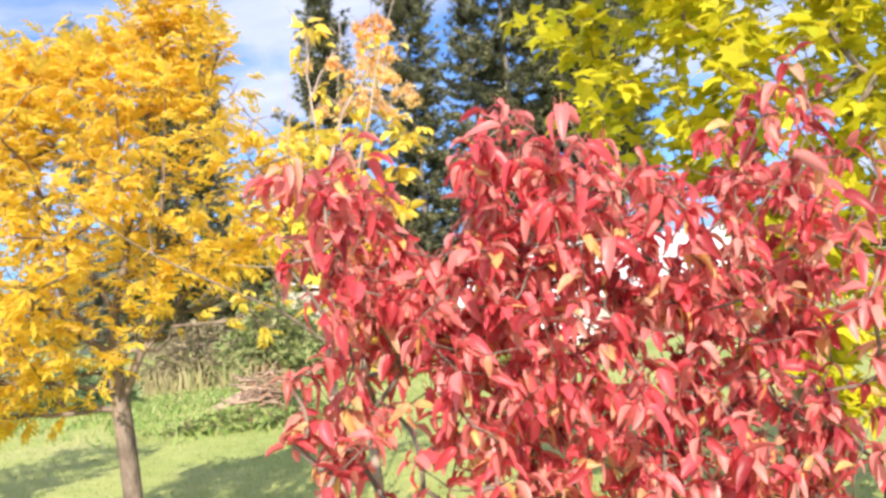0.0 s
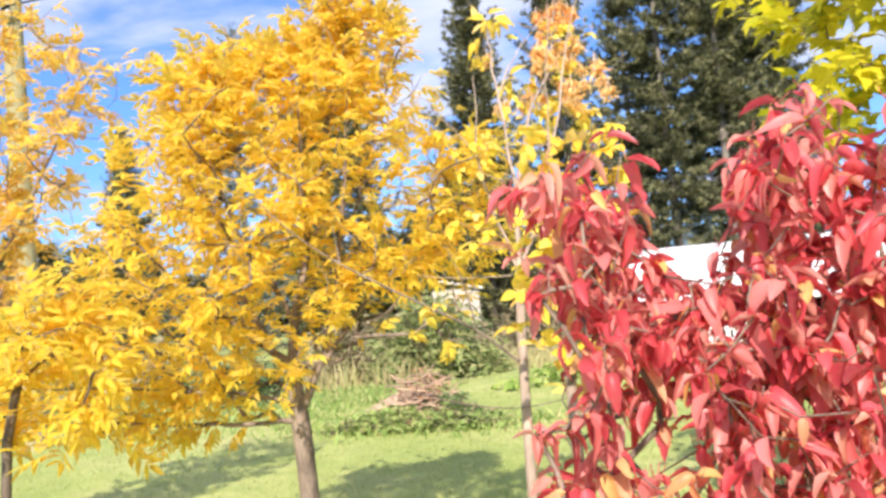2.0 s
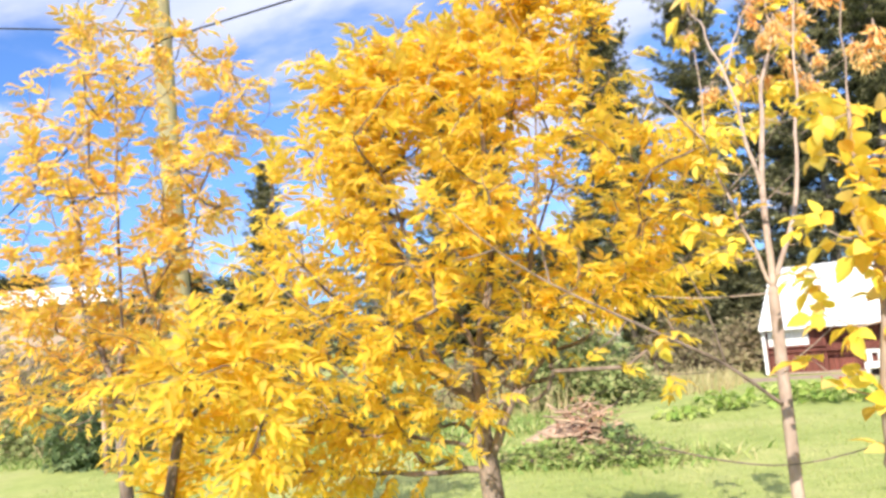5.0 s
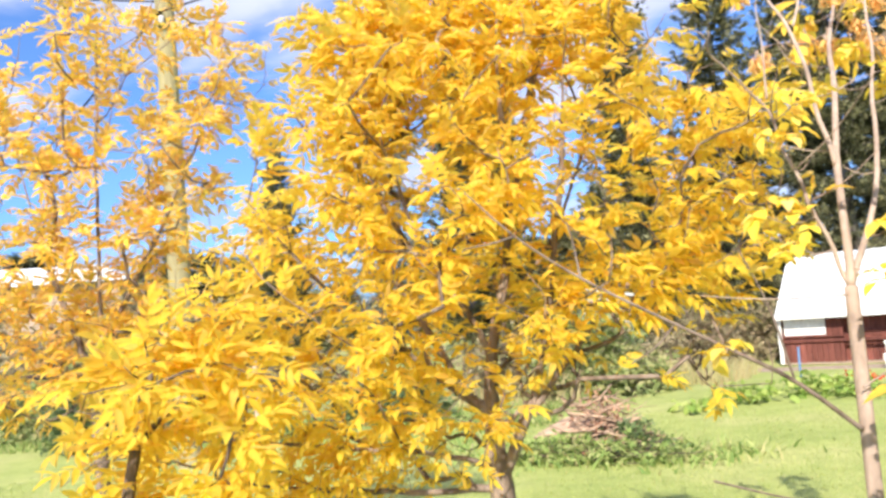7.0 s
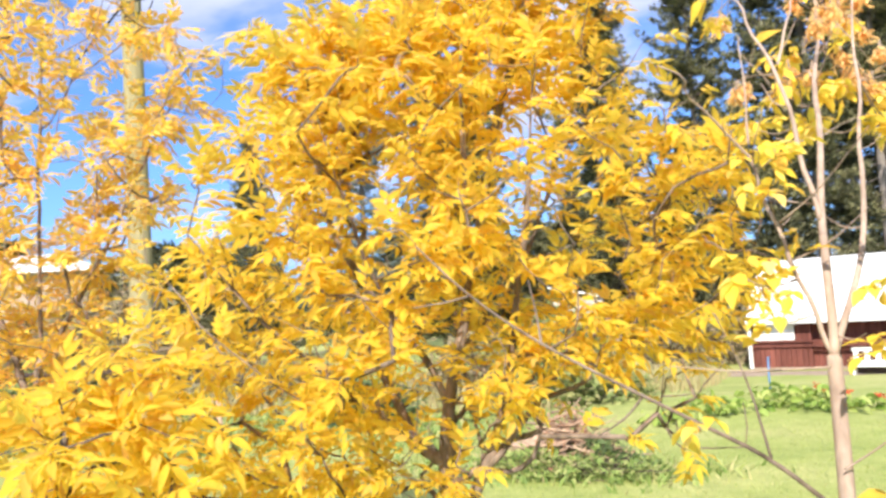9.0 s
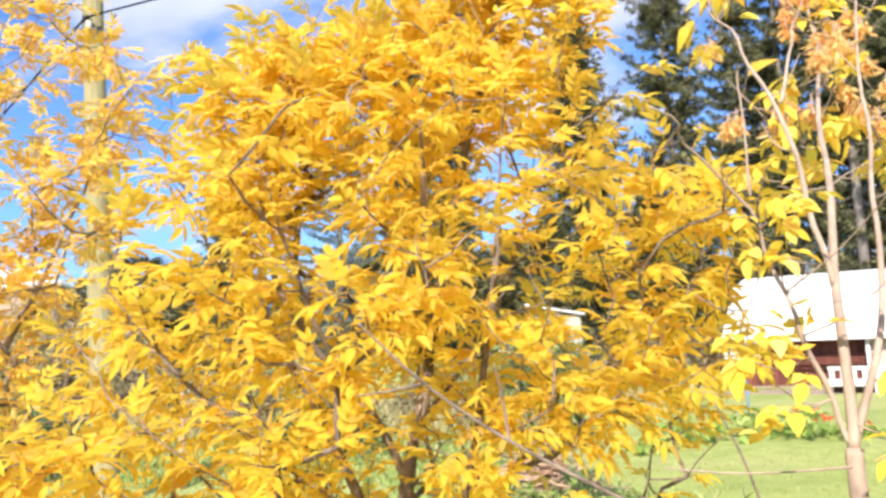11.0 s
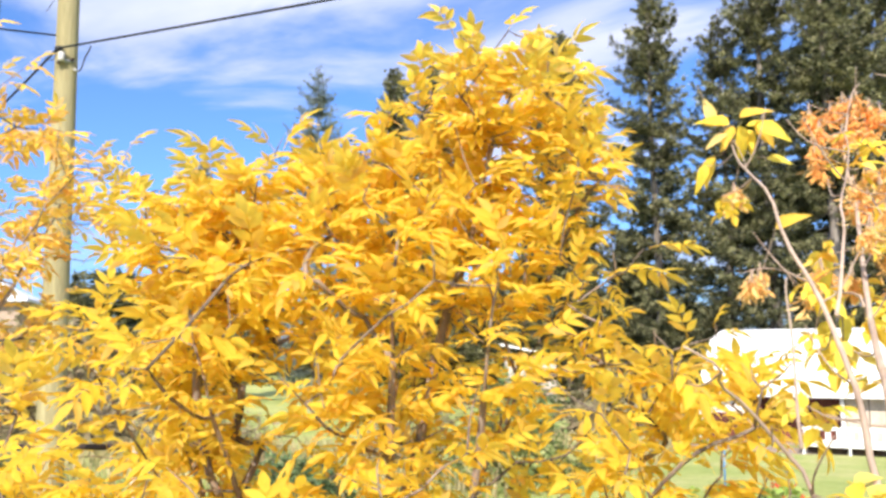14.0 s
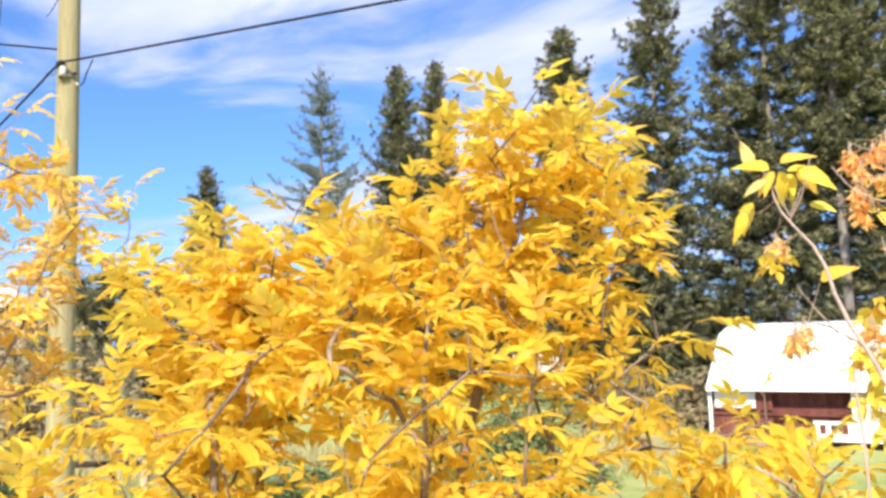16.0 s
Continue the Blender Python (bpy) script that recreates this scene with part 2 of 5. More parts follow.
SOIL = surface("bare_soil", (0.30, 0.22, 0.16), (0.46, 0.36, 0.28), 3, 0.95, fine=14, relief=0.8, depth=0.02)


def lawn_material():
    m, nt, b = material("mown_grass", 0.85)
    wide = noise_tex(nt, 0.35, 5)
    mid = noise_tex(nt, 3.0, 6)
    fine = noise_tex(nt, 60, 4, (1, 0.5, 1))
    c = ramp(nt, wide, [(0.32, (0.29, 0.35, 0.10)), (0.5, (0.40, 0.435, 0.15)), (0.7, (0.52, 0.49, 0.235))])
    c = blend(nt, "MULTIPLY", 0.6, c, ramp(nt, mid, [(0.3, (0.7, 0.75, 0.6)), (0.7, (1.2, 1.15, 1.1))]))
    c = blend(nt, "MULTIPLY", 0.7, c, ramp(nt, fine, [(0.3, (0.6, 0.65, 0.5)), (0.7, (1.2, 1.2, 1.1))]))
    nt.links.new(c, b.inputs["Base Color"])
    bump(nt, b, fine, 0.8, 0.03)
    return m


LAWN = lawn_material()


# ---- mesh helpers ----
def mesh_of(name, verts, faces, mat, smooth=False):
    me = bpy.data.meshes.new(name)
    me.from_pydata([tuple(v) for v in verts], [], [tuple(f) for f in faces])
    me.materials.append(mat)
    if smooth:
        me.polygons.foreach_set("use_smooth", [True] * len(me.polygons))
    me.update()
    return me


def thing(name, place, label, category, group="", kind="", turn=0.0):
    e = new(name)
    e.empty_display_size = 0.2
    e.matrix_world = pose(*place, 0, 0, turn)
    return tagged(e, label, category, group, kind)


def part(name, me, parent, label="", m=None):
    ob = new(name, me)
    ob.parent = parent
    if m is not None:
        ob.matrix_basis = m
    return tagged(ob, label)


def solid(name, bm, mat):
    me = bpy.data.meshes.new(name)
    bm.to_mesh(me)
    bm.free()
    me.materials.append(mat)
    return me


def box_mesh(name, size, mat, bevel=0.008, centre=(0, 0, 0)):
    bm = bmesh.new()
    bmesh.ops.create_cube(bm, size=1, matrix=Matrix.Translation(centre) @ Matrix.Diagonal((*size, 1)))
    if bevel:
        bmesh.ops.bevel(bm, geom=bm.edges[:], offset=bevel, segments=1, affect="EDGES")
    return solid(name, bm, mat)


def tube(points, radii, sides=6, cap=True):
    """Vertices and faces of a tube along points."""
    pts = np.asarray(points, float)
    n = len(pts)
    d = np.gradient(pts, axis=0)
    d /= np.linalg.norm(d, axis=1)[:, None] + 1e-9
    ref = np.array([0.31, 0.95, 0.08])
    a = np.cross(d, ref)
    a /= np.linalg.norm(a, axis=1)[:, None] + 1e-9
    b = np.cross(d, a)
    ang = np.arange(sides) * 2 * np.pi / sides
    ring = a[:, None] * np.cos(ang)[None, :, None] + b[:, None] * np.sin(ang)[None, :, None]
    verts = (pts[:, None] + ring * np.asarray(radii, float)[:, None, None]).reshape(-1, 3)
    faces = [(i * sides + j, i * sides + (j + 1) % sides, (i + 1) * sides + (j + 1) % sides, (i + 1) * sides + j) for i in range(n - 1) for j in range(sides)]
    if cap:
        faces += [tuple(range(sides))[::-1], tuple((n - 1) * sides + j for j in range(sides))]
    return verts, faces


def rounded(line, times=2):
    """A polyline with its corners cut."""
    line = [np.array(p, float) for p in line]
    for _ in range(times):
        line = [line[0]] + [a * w + b * (1 - w) for a, b in zip(line, line[1:]) for w in (0.75, 0.25)] + [line[-1]]
    return line


def joined(pieces):
    verts, faces, k = [], [], 0
    for v, f in pieces:
        verts.append(np.asarray(v, float))
        faces += [tuple(i + k for i in q) for q in f]
        k += len(v)
    return np.concatenate(verts), faces


def scattered(template, mats):
    """Copies of one small shape at many poses, as one list of vertices and faces."""
    v, f = template
    v = np.c_[np.asarray(v, float), np.ones(len(v))]
    mats = np.asarray(mats, float)
    verts = np.einsum("nij,vj->nvi", mats[:, :3], v).reshape(-1, 3)
    k = len(v)
    return verts, [tuple(i + n * k for i in q) for n in range(len(mats)) for q in f]


def frames_for(points, ahead, up, size):
    """Poses with x along ahead and z near up."""
    x = ahead / (np.linalg.norm(ahead, axis=1)[:, None] + 1e-9)
    y = np.cross(up, x)
    y /= np.linalg.norm(y, axis=1)[:, None] + 1e-9
    z = np.cross(x, y)
    m = np.zeros((len(points), 4, 4))
    m[:, :3, 0], m[:, :3, 1], m[:, :3, 2] = x * size[:, None], y * size[:, None], z * size[:, None]
    m[:, :3, 3] = points
    m[:, 3, 3] = 1
    return m


# ---- leaves ----
def blade_shape(length, width, fold=0.25, droop=0.3, at=(0, 0, 0), turn=0.0, tilt=0.0, fat=0.4):
    """A pointed leaf blade folded along its rib and bent down to the tip."""
    L, W = length, width / 2
    rows = [(fat * 0.45, 0.72), (fat, 1.0), (fat + (1 - fat) * 0.45, 0.74), (fat + (1 - fat) * 0.78, 0.32)]
    v = [(0, 0, 0)]
    for x, w in rows:
        z = -droop * L * x * x
        v += [(x * L, w * W, z + fold * w * W), (x * L, -w * W, z + fold * w * W), (x * L, 0, z - 0.02 * L)]
    v.append((L, 0, -droop * L))
    f = [(0, 3, 1), (0, 2, 3)]
    for k in range(3):
        l, r, c = 1 + 3 * k, 2 + 3 * k, 3 + 3 * k
        f += [(l, c, c + 3, l + 3), (c, r, r + 3, c + 3)]
    f += [(10, 12, 13), (12, 11, 13)]
    m = np.array(Euler((0, tilt, turn)).to_matrix())
    return np.array(v) @ m.T + np.array(at), f


def plain_blade(length, width, turn=0.0, droop=0.3):
    """A narrow four-cornered blade for needles and far growth."""
    v = np.array([(0, 0, 0), (0.45 * length, width / 2, -0.05 * length), (length, 0, -droop * length), (0.45 * length, -width / 2, -0.05 * length)])
    m = np.array(Euler((0, 0, turn)).to_matrix())
    return v @ m.T, [(0, 3, 2, 1)]


def compound_leaf(rng, pairs, length, leaflet, width, spread=1.0, droop=0.35):
    """A feathered leaf: leaflets in pairs along a thin stalk, and one at its end."""
    pieces = []
    xs = np.linspace(0.38, 0.92, pairs)
    bend = lambda x: -0.30 * length * (x ** 2)  # noqa: E731
    for i, x in enumerate(xs):
        s = leaflet * (0.85 + 0.25 * i / max(1, pairs - 1)) * rng.uniform(0.85, 1.15)
        for side in (1, -1):
            pieces.append(blade_shape(s, width * rng.uniform(0.85, 1.15), 0.22, droop * rng.uniform(0.4, 1.5), (x * length, 0, bend(x)),
                                      side * spread * rng.uniform(0.75, 1.1), rng.uniform(-0.1, 0.45)))
    pieces.append(blade_shape(leaflet * 1.15, width * 1.1, 0.3, droop, (length, 0, bend(1)), rng.uniform(-0.2, 0.2), 0.4))
    sx = np.linspace(0, 1, 4)
    pieces.append(tube([(x * length, 0, bend(x)) for x in sx], [0.0014] * 4, 3, False))
    return joined(pieces)


def lobed_leaf(size):
    """A broad leaf of five pointed lobes."""
    spokes = [(180, 0.10), (128, 0.36), (100, 0.24), (72, 0.52), (42, 0.34), (0, 0.66), (-42, 0.34), (-72, 0.52), (-100, 0.24), (-128, 0.36)]
    v = [(0.0, 0, 0)] + [(size * r * math.cos(radians(a)), size * r * math.sin(radians(a)), -size * 0.30 * r * r + size * 0.05 * abs(math.sin(radians(a)))) for a, r in spokes]
    n = len(spokes)
    v = np.array(v) + np.array((size * 0.35, 0, 0))
    stalk = tube([(-0.25 * size, 0, 0.05 * size), (0.3 * size, 0, 0)], [0.0012, 0.0012], 3, False)
    return joined([(v, [(0, 1 + i, 1 + (i + 1) % n) for i in range(n)]), stalk])


def oval_leaf(length, width, droop=0.55):
    """An oval leaf with a short stalk: a keel along its rib, edges curling up, the tip hanging over."""
    L, W = length, width / 2
    rows = [(0.0, 0.0), (0.1, 0.5), (0.28, 0.92), (0.5, 1.0), (0.72, 0.86), (0.9, 0.5), (1.0, 0.0)]
    v, f = [], []
    for x, w in rows:
        z = -droop * L * x * x
        wave = 0.12 * W * math.sin(9 * x)
        v += [(x * L, 0, z - 0.05 * W), (x * L, w * W * 0.55, z + 0.28 * w * W), (x * L, w * W * 0.9, z + 0.62 * w * W + wave * w),
              (x * L, -w * W * 0.55, z + 0.28 * w * W), (x * L, -w * W * 0.9, z + 0.62 * w * W - wave * w)]
    for i in range(len(rows) - 1):
        a, b = 5 * i, 5 * i + 5
        f += [(a, b, b + 1, a + 1), (a + 1, b + 1, b + 2, a + 2), (a, a + 3, b + 3, b), (a + 3, a + 4, b + 4, b + 3)]
    stalk = tube([(-0.22 * L, 0, 0.03), (0, 0, 0)], [0.0012, 0.0012], 3, False)
    return joined([(np.array(v), f), stalk])


# ---- broadleaf trees ----
def grow(rng, stem, tips, stray=0.05, step=0.09, rise=0.35, ways=()):
    """Nodes and parents of a branching crown: main limbs along ways, then each tip joins the nearest limb below it by a curved twig."""
    pos = [np.array(p, float) for p in stem]
    par = [-1] + list(range(len(stem) - 1))
    root = pos[-1]
    for way in ways:
        line = [local(*c) for c in way]
        for _ in range(2):
            line = [line[0]] + [a * w + b * (1 - w) for a, b in zip(line, line[1:]) for w in (0.75, 0.25)] + [line[-1]]
        last = int(np.argmin([np.linalg.norm(p - line[0]) for p in pos]))
        for q in line[1:]:
            start = pos[last]
            if np.linalg.norm(q - start) < step * 0.6 and q is not line[-1]:
                continue
            n = max(1, int(np.linalg.norm(q - start) / step))
            for s in np.linspace(0, 1, n + 1)[1:]:
                pos.append(start + (q - start) * s + rng.normal(0, 0.004, 3))
                par.append(last)
                last = len(pos) - 1
    order = np.argsort([np.linalg.norm(t - root) for t in tips])
    ends = []
    for k in order:
        t = tips[k]
        arr = np.array(pos)
        d = np.linalg.norm(arr - t, axis=1)
        cost = d + 0.35 * np.maximum(0, arr[:, 2] - t[2] + 0.05) + 0.10 * np.linalg.norm(arr - root, axis=1)
        cost[: max(0, len(stem) - 3)] += 9
        i = int(np.argmin(cost))
        a, length = pos[i], d[i]
        n = max(2, int(length / step))
        mid = (a + t) / 2 + np.array([0, 0, -rise * 0.25 * length]) + rng.normal(0, stray, 3) * length
        last = i
        for s in np.linspace(0, 1, n + 1)[1:]:
            p = (1 - s) ** 2 * a + 2 * s * (1 - s) * mid + s * s * t
            pos.append(p + rng.normal(0, 0.004, 3))
            par.append(last)
            last = len(pos) - 1
        ends.append(last)
    return np.array(pos), np.array(par), ends


def limbs(pos, par, trunk_r, twig_r=0.0022, power=2.3, sides=6):
    """Tubes for all limbs, thick below and thin at the ends."""
    n = len(pos)
    kids = [[] for _ in range(n)]
    for i, p in enumerate(par):
        if p >= 0:
            kids[p].append(i)
    area = np.zeros(n)
    for i in range(n - 1, -1, -1):
        area[i] = sum(area[k] for k in kids[i]) if kids[i] else 1.0
        area[i] += 0.02
    r = twig_r * area ** (1 / power)
    r = np.maximum(twig_r, r * (trunk_r / r[0]) ** (np.log(r / twig_r + 1e-6).clip(0) / np.log(r[0] / twig_r)))
    pieces, todo = [], [(0, -1)]
    while todo:
        i, before = todo.pop()
        chain = [before, i] if before >= 0 else [i]
        while kids[i]:
            main = max(kids[i], key=lambda k: area[k])
            todo += [(k, i) for k in kids[i] if k != main]
            i = main
            chain.append(i)
        if len(chain) < 2:
            continue
        rr = [r[c] for c in chain]
        if before >= 0:
            rr[0] = min(rr[0], rr[1] * 1.25)
        rr[-1] *= 0.5
        pieces.append(tube(pos[chain], rr, sides if rr[0] > 0.008 else 4))
    return joined(pieces)


def leaf_poses(rng, pos, par, ends, per_tip, reach, outward, up_bias, size=(0.85, 1.15)):
    """Poses of leaves round the last stretch of each twig."""
    pts, ahead = [], []
    for e in ends:
        i, run, nodes = e, 0.0, [e]
        while par[i] >= 0 and run < reach:
            run += np.linalg.norm(pos[i] - pos[par[i]])
            i = par[i]
            nodes.append(i)
        axis = pos[e] - pos[nodes[-1]]
        axis /= np.linalg.norm(axis) + 1e-9
        for k in range(per_tip):
            s = (k / max(1, per_tip - 1)) ** 1.3 if per_tip > 1 else 0
            j = min(len(nodes) - 1, int(s * (len(nodes) - 1) + 0.5))
            side = rng.normal(0, 1, 3)
            side -= axis * (side @ axis)
            side /= np.linalg.norm(side) + 1e-9
            a = axis * np.array([1, 1, 0.6]) * (outward if k else 1.2) + side * (1.0 if k else 0.3) + np.array([0, 0, up_bias])
            pts.append(pos[nodes[j]] + rng.normal(0, 0.008, 3))
            ahead.append(a)
    pts, ahead = np.array(pts), np.array(ahead)
    up = np.array([0, 0, 1.0]) + rng.normal(0, 0.38, (len(pts), 3))
    return frames_for(pts, ahead, up, rng.uniform(*size, len(pts)))


def leafed_tree(tree, wood, wood_mat, shapes, leaf_mat, mats, front, singles, leaf_name="leaf", crown="foliage", wood_name="trunk"):
    """Gives a tree its wood, single leaves on the side named by front, and the rest of its leaves as one mesh."""
    part(wood_name, mesh_of(wood_name, *wood, wood_mat, True), tree)
    order = np.argsort(mats[:, :3, 3] @ np.asarray(front, float))
    alone, rest = order[:singles], order[singles:]
    meshes = [mesh_of(leaf_name, *s, leaf_mat, True) for s in shapes]
    for n, i in enumerate(alone):
        part(leaf_name, meshes[n % len(shapes)], tree, m=Matrix(mats[i].tolist()))
    if len(rest):
        lots = [scattered(s, mats[rest[k :: len(shapes)]]) for k, s in enumerate(shapes)]
        ob = part(crown, mesh_of(crown, *joined(lots), leaf_mat, True), tree)
        tagged(ob, kind="stuff")


LATERAL, DEPTHWAYS = np.array([0.947, 0.321, 0.0]), np.array([-0.321, 0.947, 0.0])


def local(u, w, z):
    return u * LATERAL + w * DEPTHWAYS + np.array([0, 0, z])


def envelope_points(rng, count, levels, depth, hollow=0.35):
    """Points in a crown whose left and right edges are given by level; fewer inside."""
    zs = [l[0] for l in levels]
    out = []
    while len(out) < count:
        z = rng.uniform(zs[0], zs[-1])
        lo, hi = np.interp(z, zs, [l[1] for l in levels]), np.interp(z, zs, [l[2] for l in levels])
        c, h = (lo + hi) / 2, (hi - lo) / 2
        a, b = rng.uniform(-1, 1, 2)
        rad = math.hypot(a, b)
        if rad > 1 or rng.random() > h / 1.35 or (rad < hollow and rng.random() < 0.6):
            continue
        out.append(local(c + a * h, b * h * depth, z))
    return np.array(out)


# ---- ground ----
def ground_z(x, y):
    """Level lawn, falling gently towards the barn, with a low swell beside the brush pile."""
    s = np.clip((np.asarray(y, float) - 12) / 27, 0, 1)
    z = -1.5 * s * s * (3 - 2 * s)
    return z + 0.16 * np.exp(-(((x + 0.6) / 2.2) ** 2 + ((y - 17.5) / 2.6) ** 2)) + 0.012 * np.sin(x * 1.7 + 0.4 * y) * np.cos(y * 1.3)


def build_ground():
    def axis(stops):
        out = []
        for a, b, n in stops:
            out += list(np.linspace(a, b, n, endpoint=False))
        return np.array(out + [stops[-1][1]])
    xs = axis([(-3000, -200, 6), (-200, -45, 10), (-45, -12, 34), (-12, 9, 84), (9, 40, 24), (40, 200, 10), (200, 3000, 6)])
    ys = axis([(-3000, -60, 8), (-60, -4, 20), (-4, 24, 112), (24, 60, 40), (60, 200, 12), (200, 3000, 6)])
    X, Y = np.meshgrid(xs, ys)
    Z = ground_z(X, Y)
    nx = len(xs)
    v = np.c_[X.ravel(), Y.ravel(), Z.ravel()]
    f = [(j * nx + i, j * nx + i + 1, (j + 1) * nx + i + 1, (j + 1) * nx + i) for j in range(len(ys) - 1) for i in range(nx - 1)]
    tagged(new("ground", mesh_of("ground", v, f, LAWN, True)), "sunlit mown lawn, yellow-green, falling gently towards the barn", "ground", kind="structure")


build_ground()


def blades(rng, xy, height, width, lean, mat, name, label, category):
    """Grass or weed blades, each a bent strip, at many places."""
    n = len(xy)
    z = ground_z(xy[:, 0], xy[:, 1])
    h = rng.uniform(*height, n)
    a = rng.uniform(0, 2 * np.pi, n)
    side = np.c_[np.cos(a), np.sin(a), np.zeros(n)]
    b = rng.uniform(0, 2 * np.pi, n)
    tilt = np.c_[np.cos(b), np.sin(b), np.zeros(n)] * (h * rng.uniform(0.1, lean, n))[:, None]
    w = rng.uniform(*width, n)[:, None]
    foot = np.c_[xy, z - 0.01]
    upv = np.c_[np.zeros(n), np.zeros(n), h]
    v = np.stack([foot - side * w, foot + side * w, foot + upv * 0.55 + tilt * 0.35 + side * w * 0.8, foot + upv * 0.55 + tilt * 0.35 - side * w * 0.8, foot + upv * 0.96 + tilt], 1).reshape(-1, 3)
    f = []
    for i in range(n):
        k = 5 * i
        f += [(k, k + 1, k + 2, k + 3), (k + 3, k + 2, k + 4)]
    return tagged(new(name, mesh_of(name, v, f, mat)), label, category, kind="stuff")


rng = np.random.default_rng(11)
near = np.c_[rng.uniform(-9.5, 4.5, 42000), 5.5 + 9 * rng.random(42000) ** 1.1]
blades(rng, near, (0.025, 0.06), (0.003, 0.006), 1.2, BLADE, "lawn_grass", "short mown yellow-green lawn grass with dry tips", "grass")

# weeds: a strip behind the lawn on both sides of the brush pile, and round the pile
strip = np.concatenate([np.c_[rng.uniform(-13, -3.6, 5200), rng.uniform(11.8, 16.0, 5200)], np.c_[rng.uniform(-17, -7.2, 3800), rng.uniform(11.4, 13.4, 3800)]])
round_pile = np.concatenate([np.c_[rng.normal(-2.5, 0.85, 1500), rng.normal(11.05, 0.38, 1500)], np.c_[rng.normal(-1.45, 0.4, 900), rng.normal(10.85, 0.3, 900)]])
behind = np.c_[rng.uniform(-5.5, -2.6, 2200), rng.uniform(13.2, 16.0, 2200)]
blades(rng, np.concatenate([strip, round_pile, behind]), (0.05, 0.17), (0.008, 0.022), 1.6, WEED, "weeds", "tangled green weeds and long grass at the lawn's edge", "weeds")
dry = np.concatenate([np.c_[rng.uniform(-16, -9.5, 350), rng.uniform(12.2, 14.5, 350)], np.c_[rng.uniform(-22, -3.5, 5200), rng.uniform(15.5, 26, 5200)], np.c_[rng.uniform(-7, -1.5, 2600), rng.uniform(21, 36, 2600)]])
blades(rng, dry, (0.3, 0.75), (0.010, 0.024), 0.8, DRYGRASS, "tall_dry_grass", "tall straw-coloured dry grass behind the lawn", "grass")


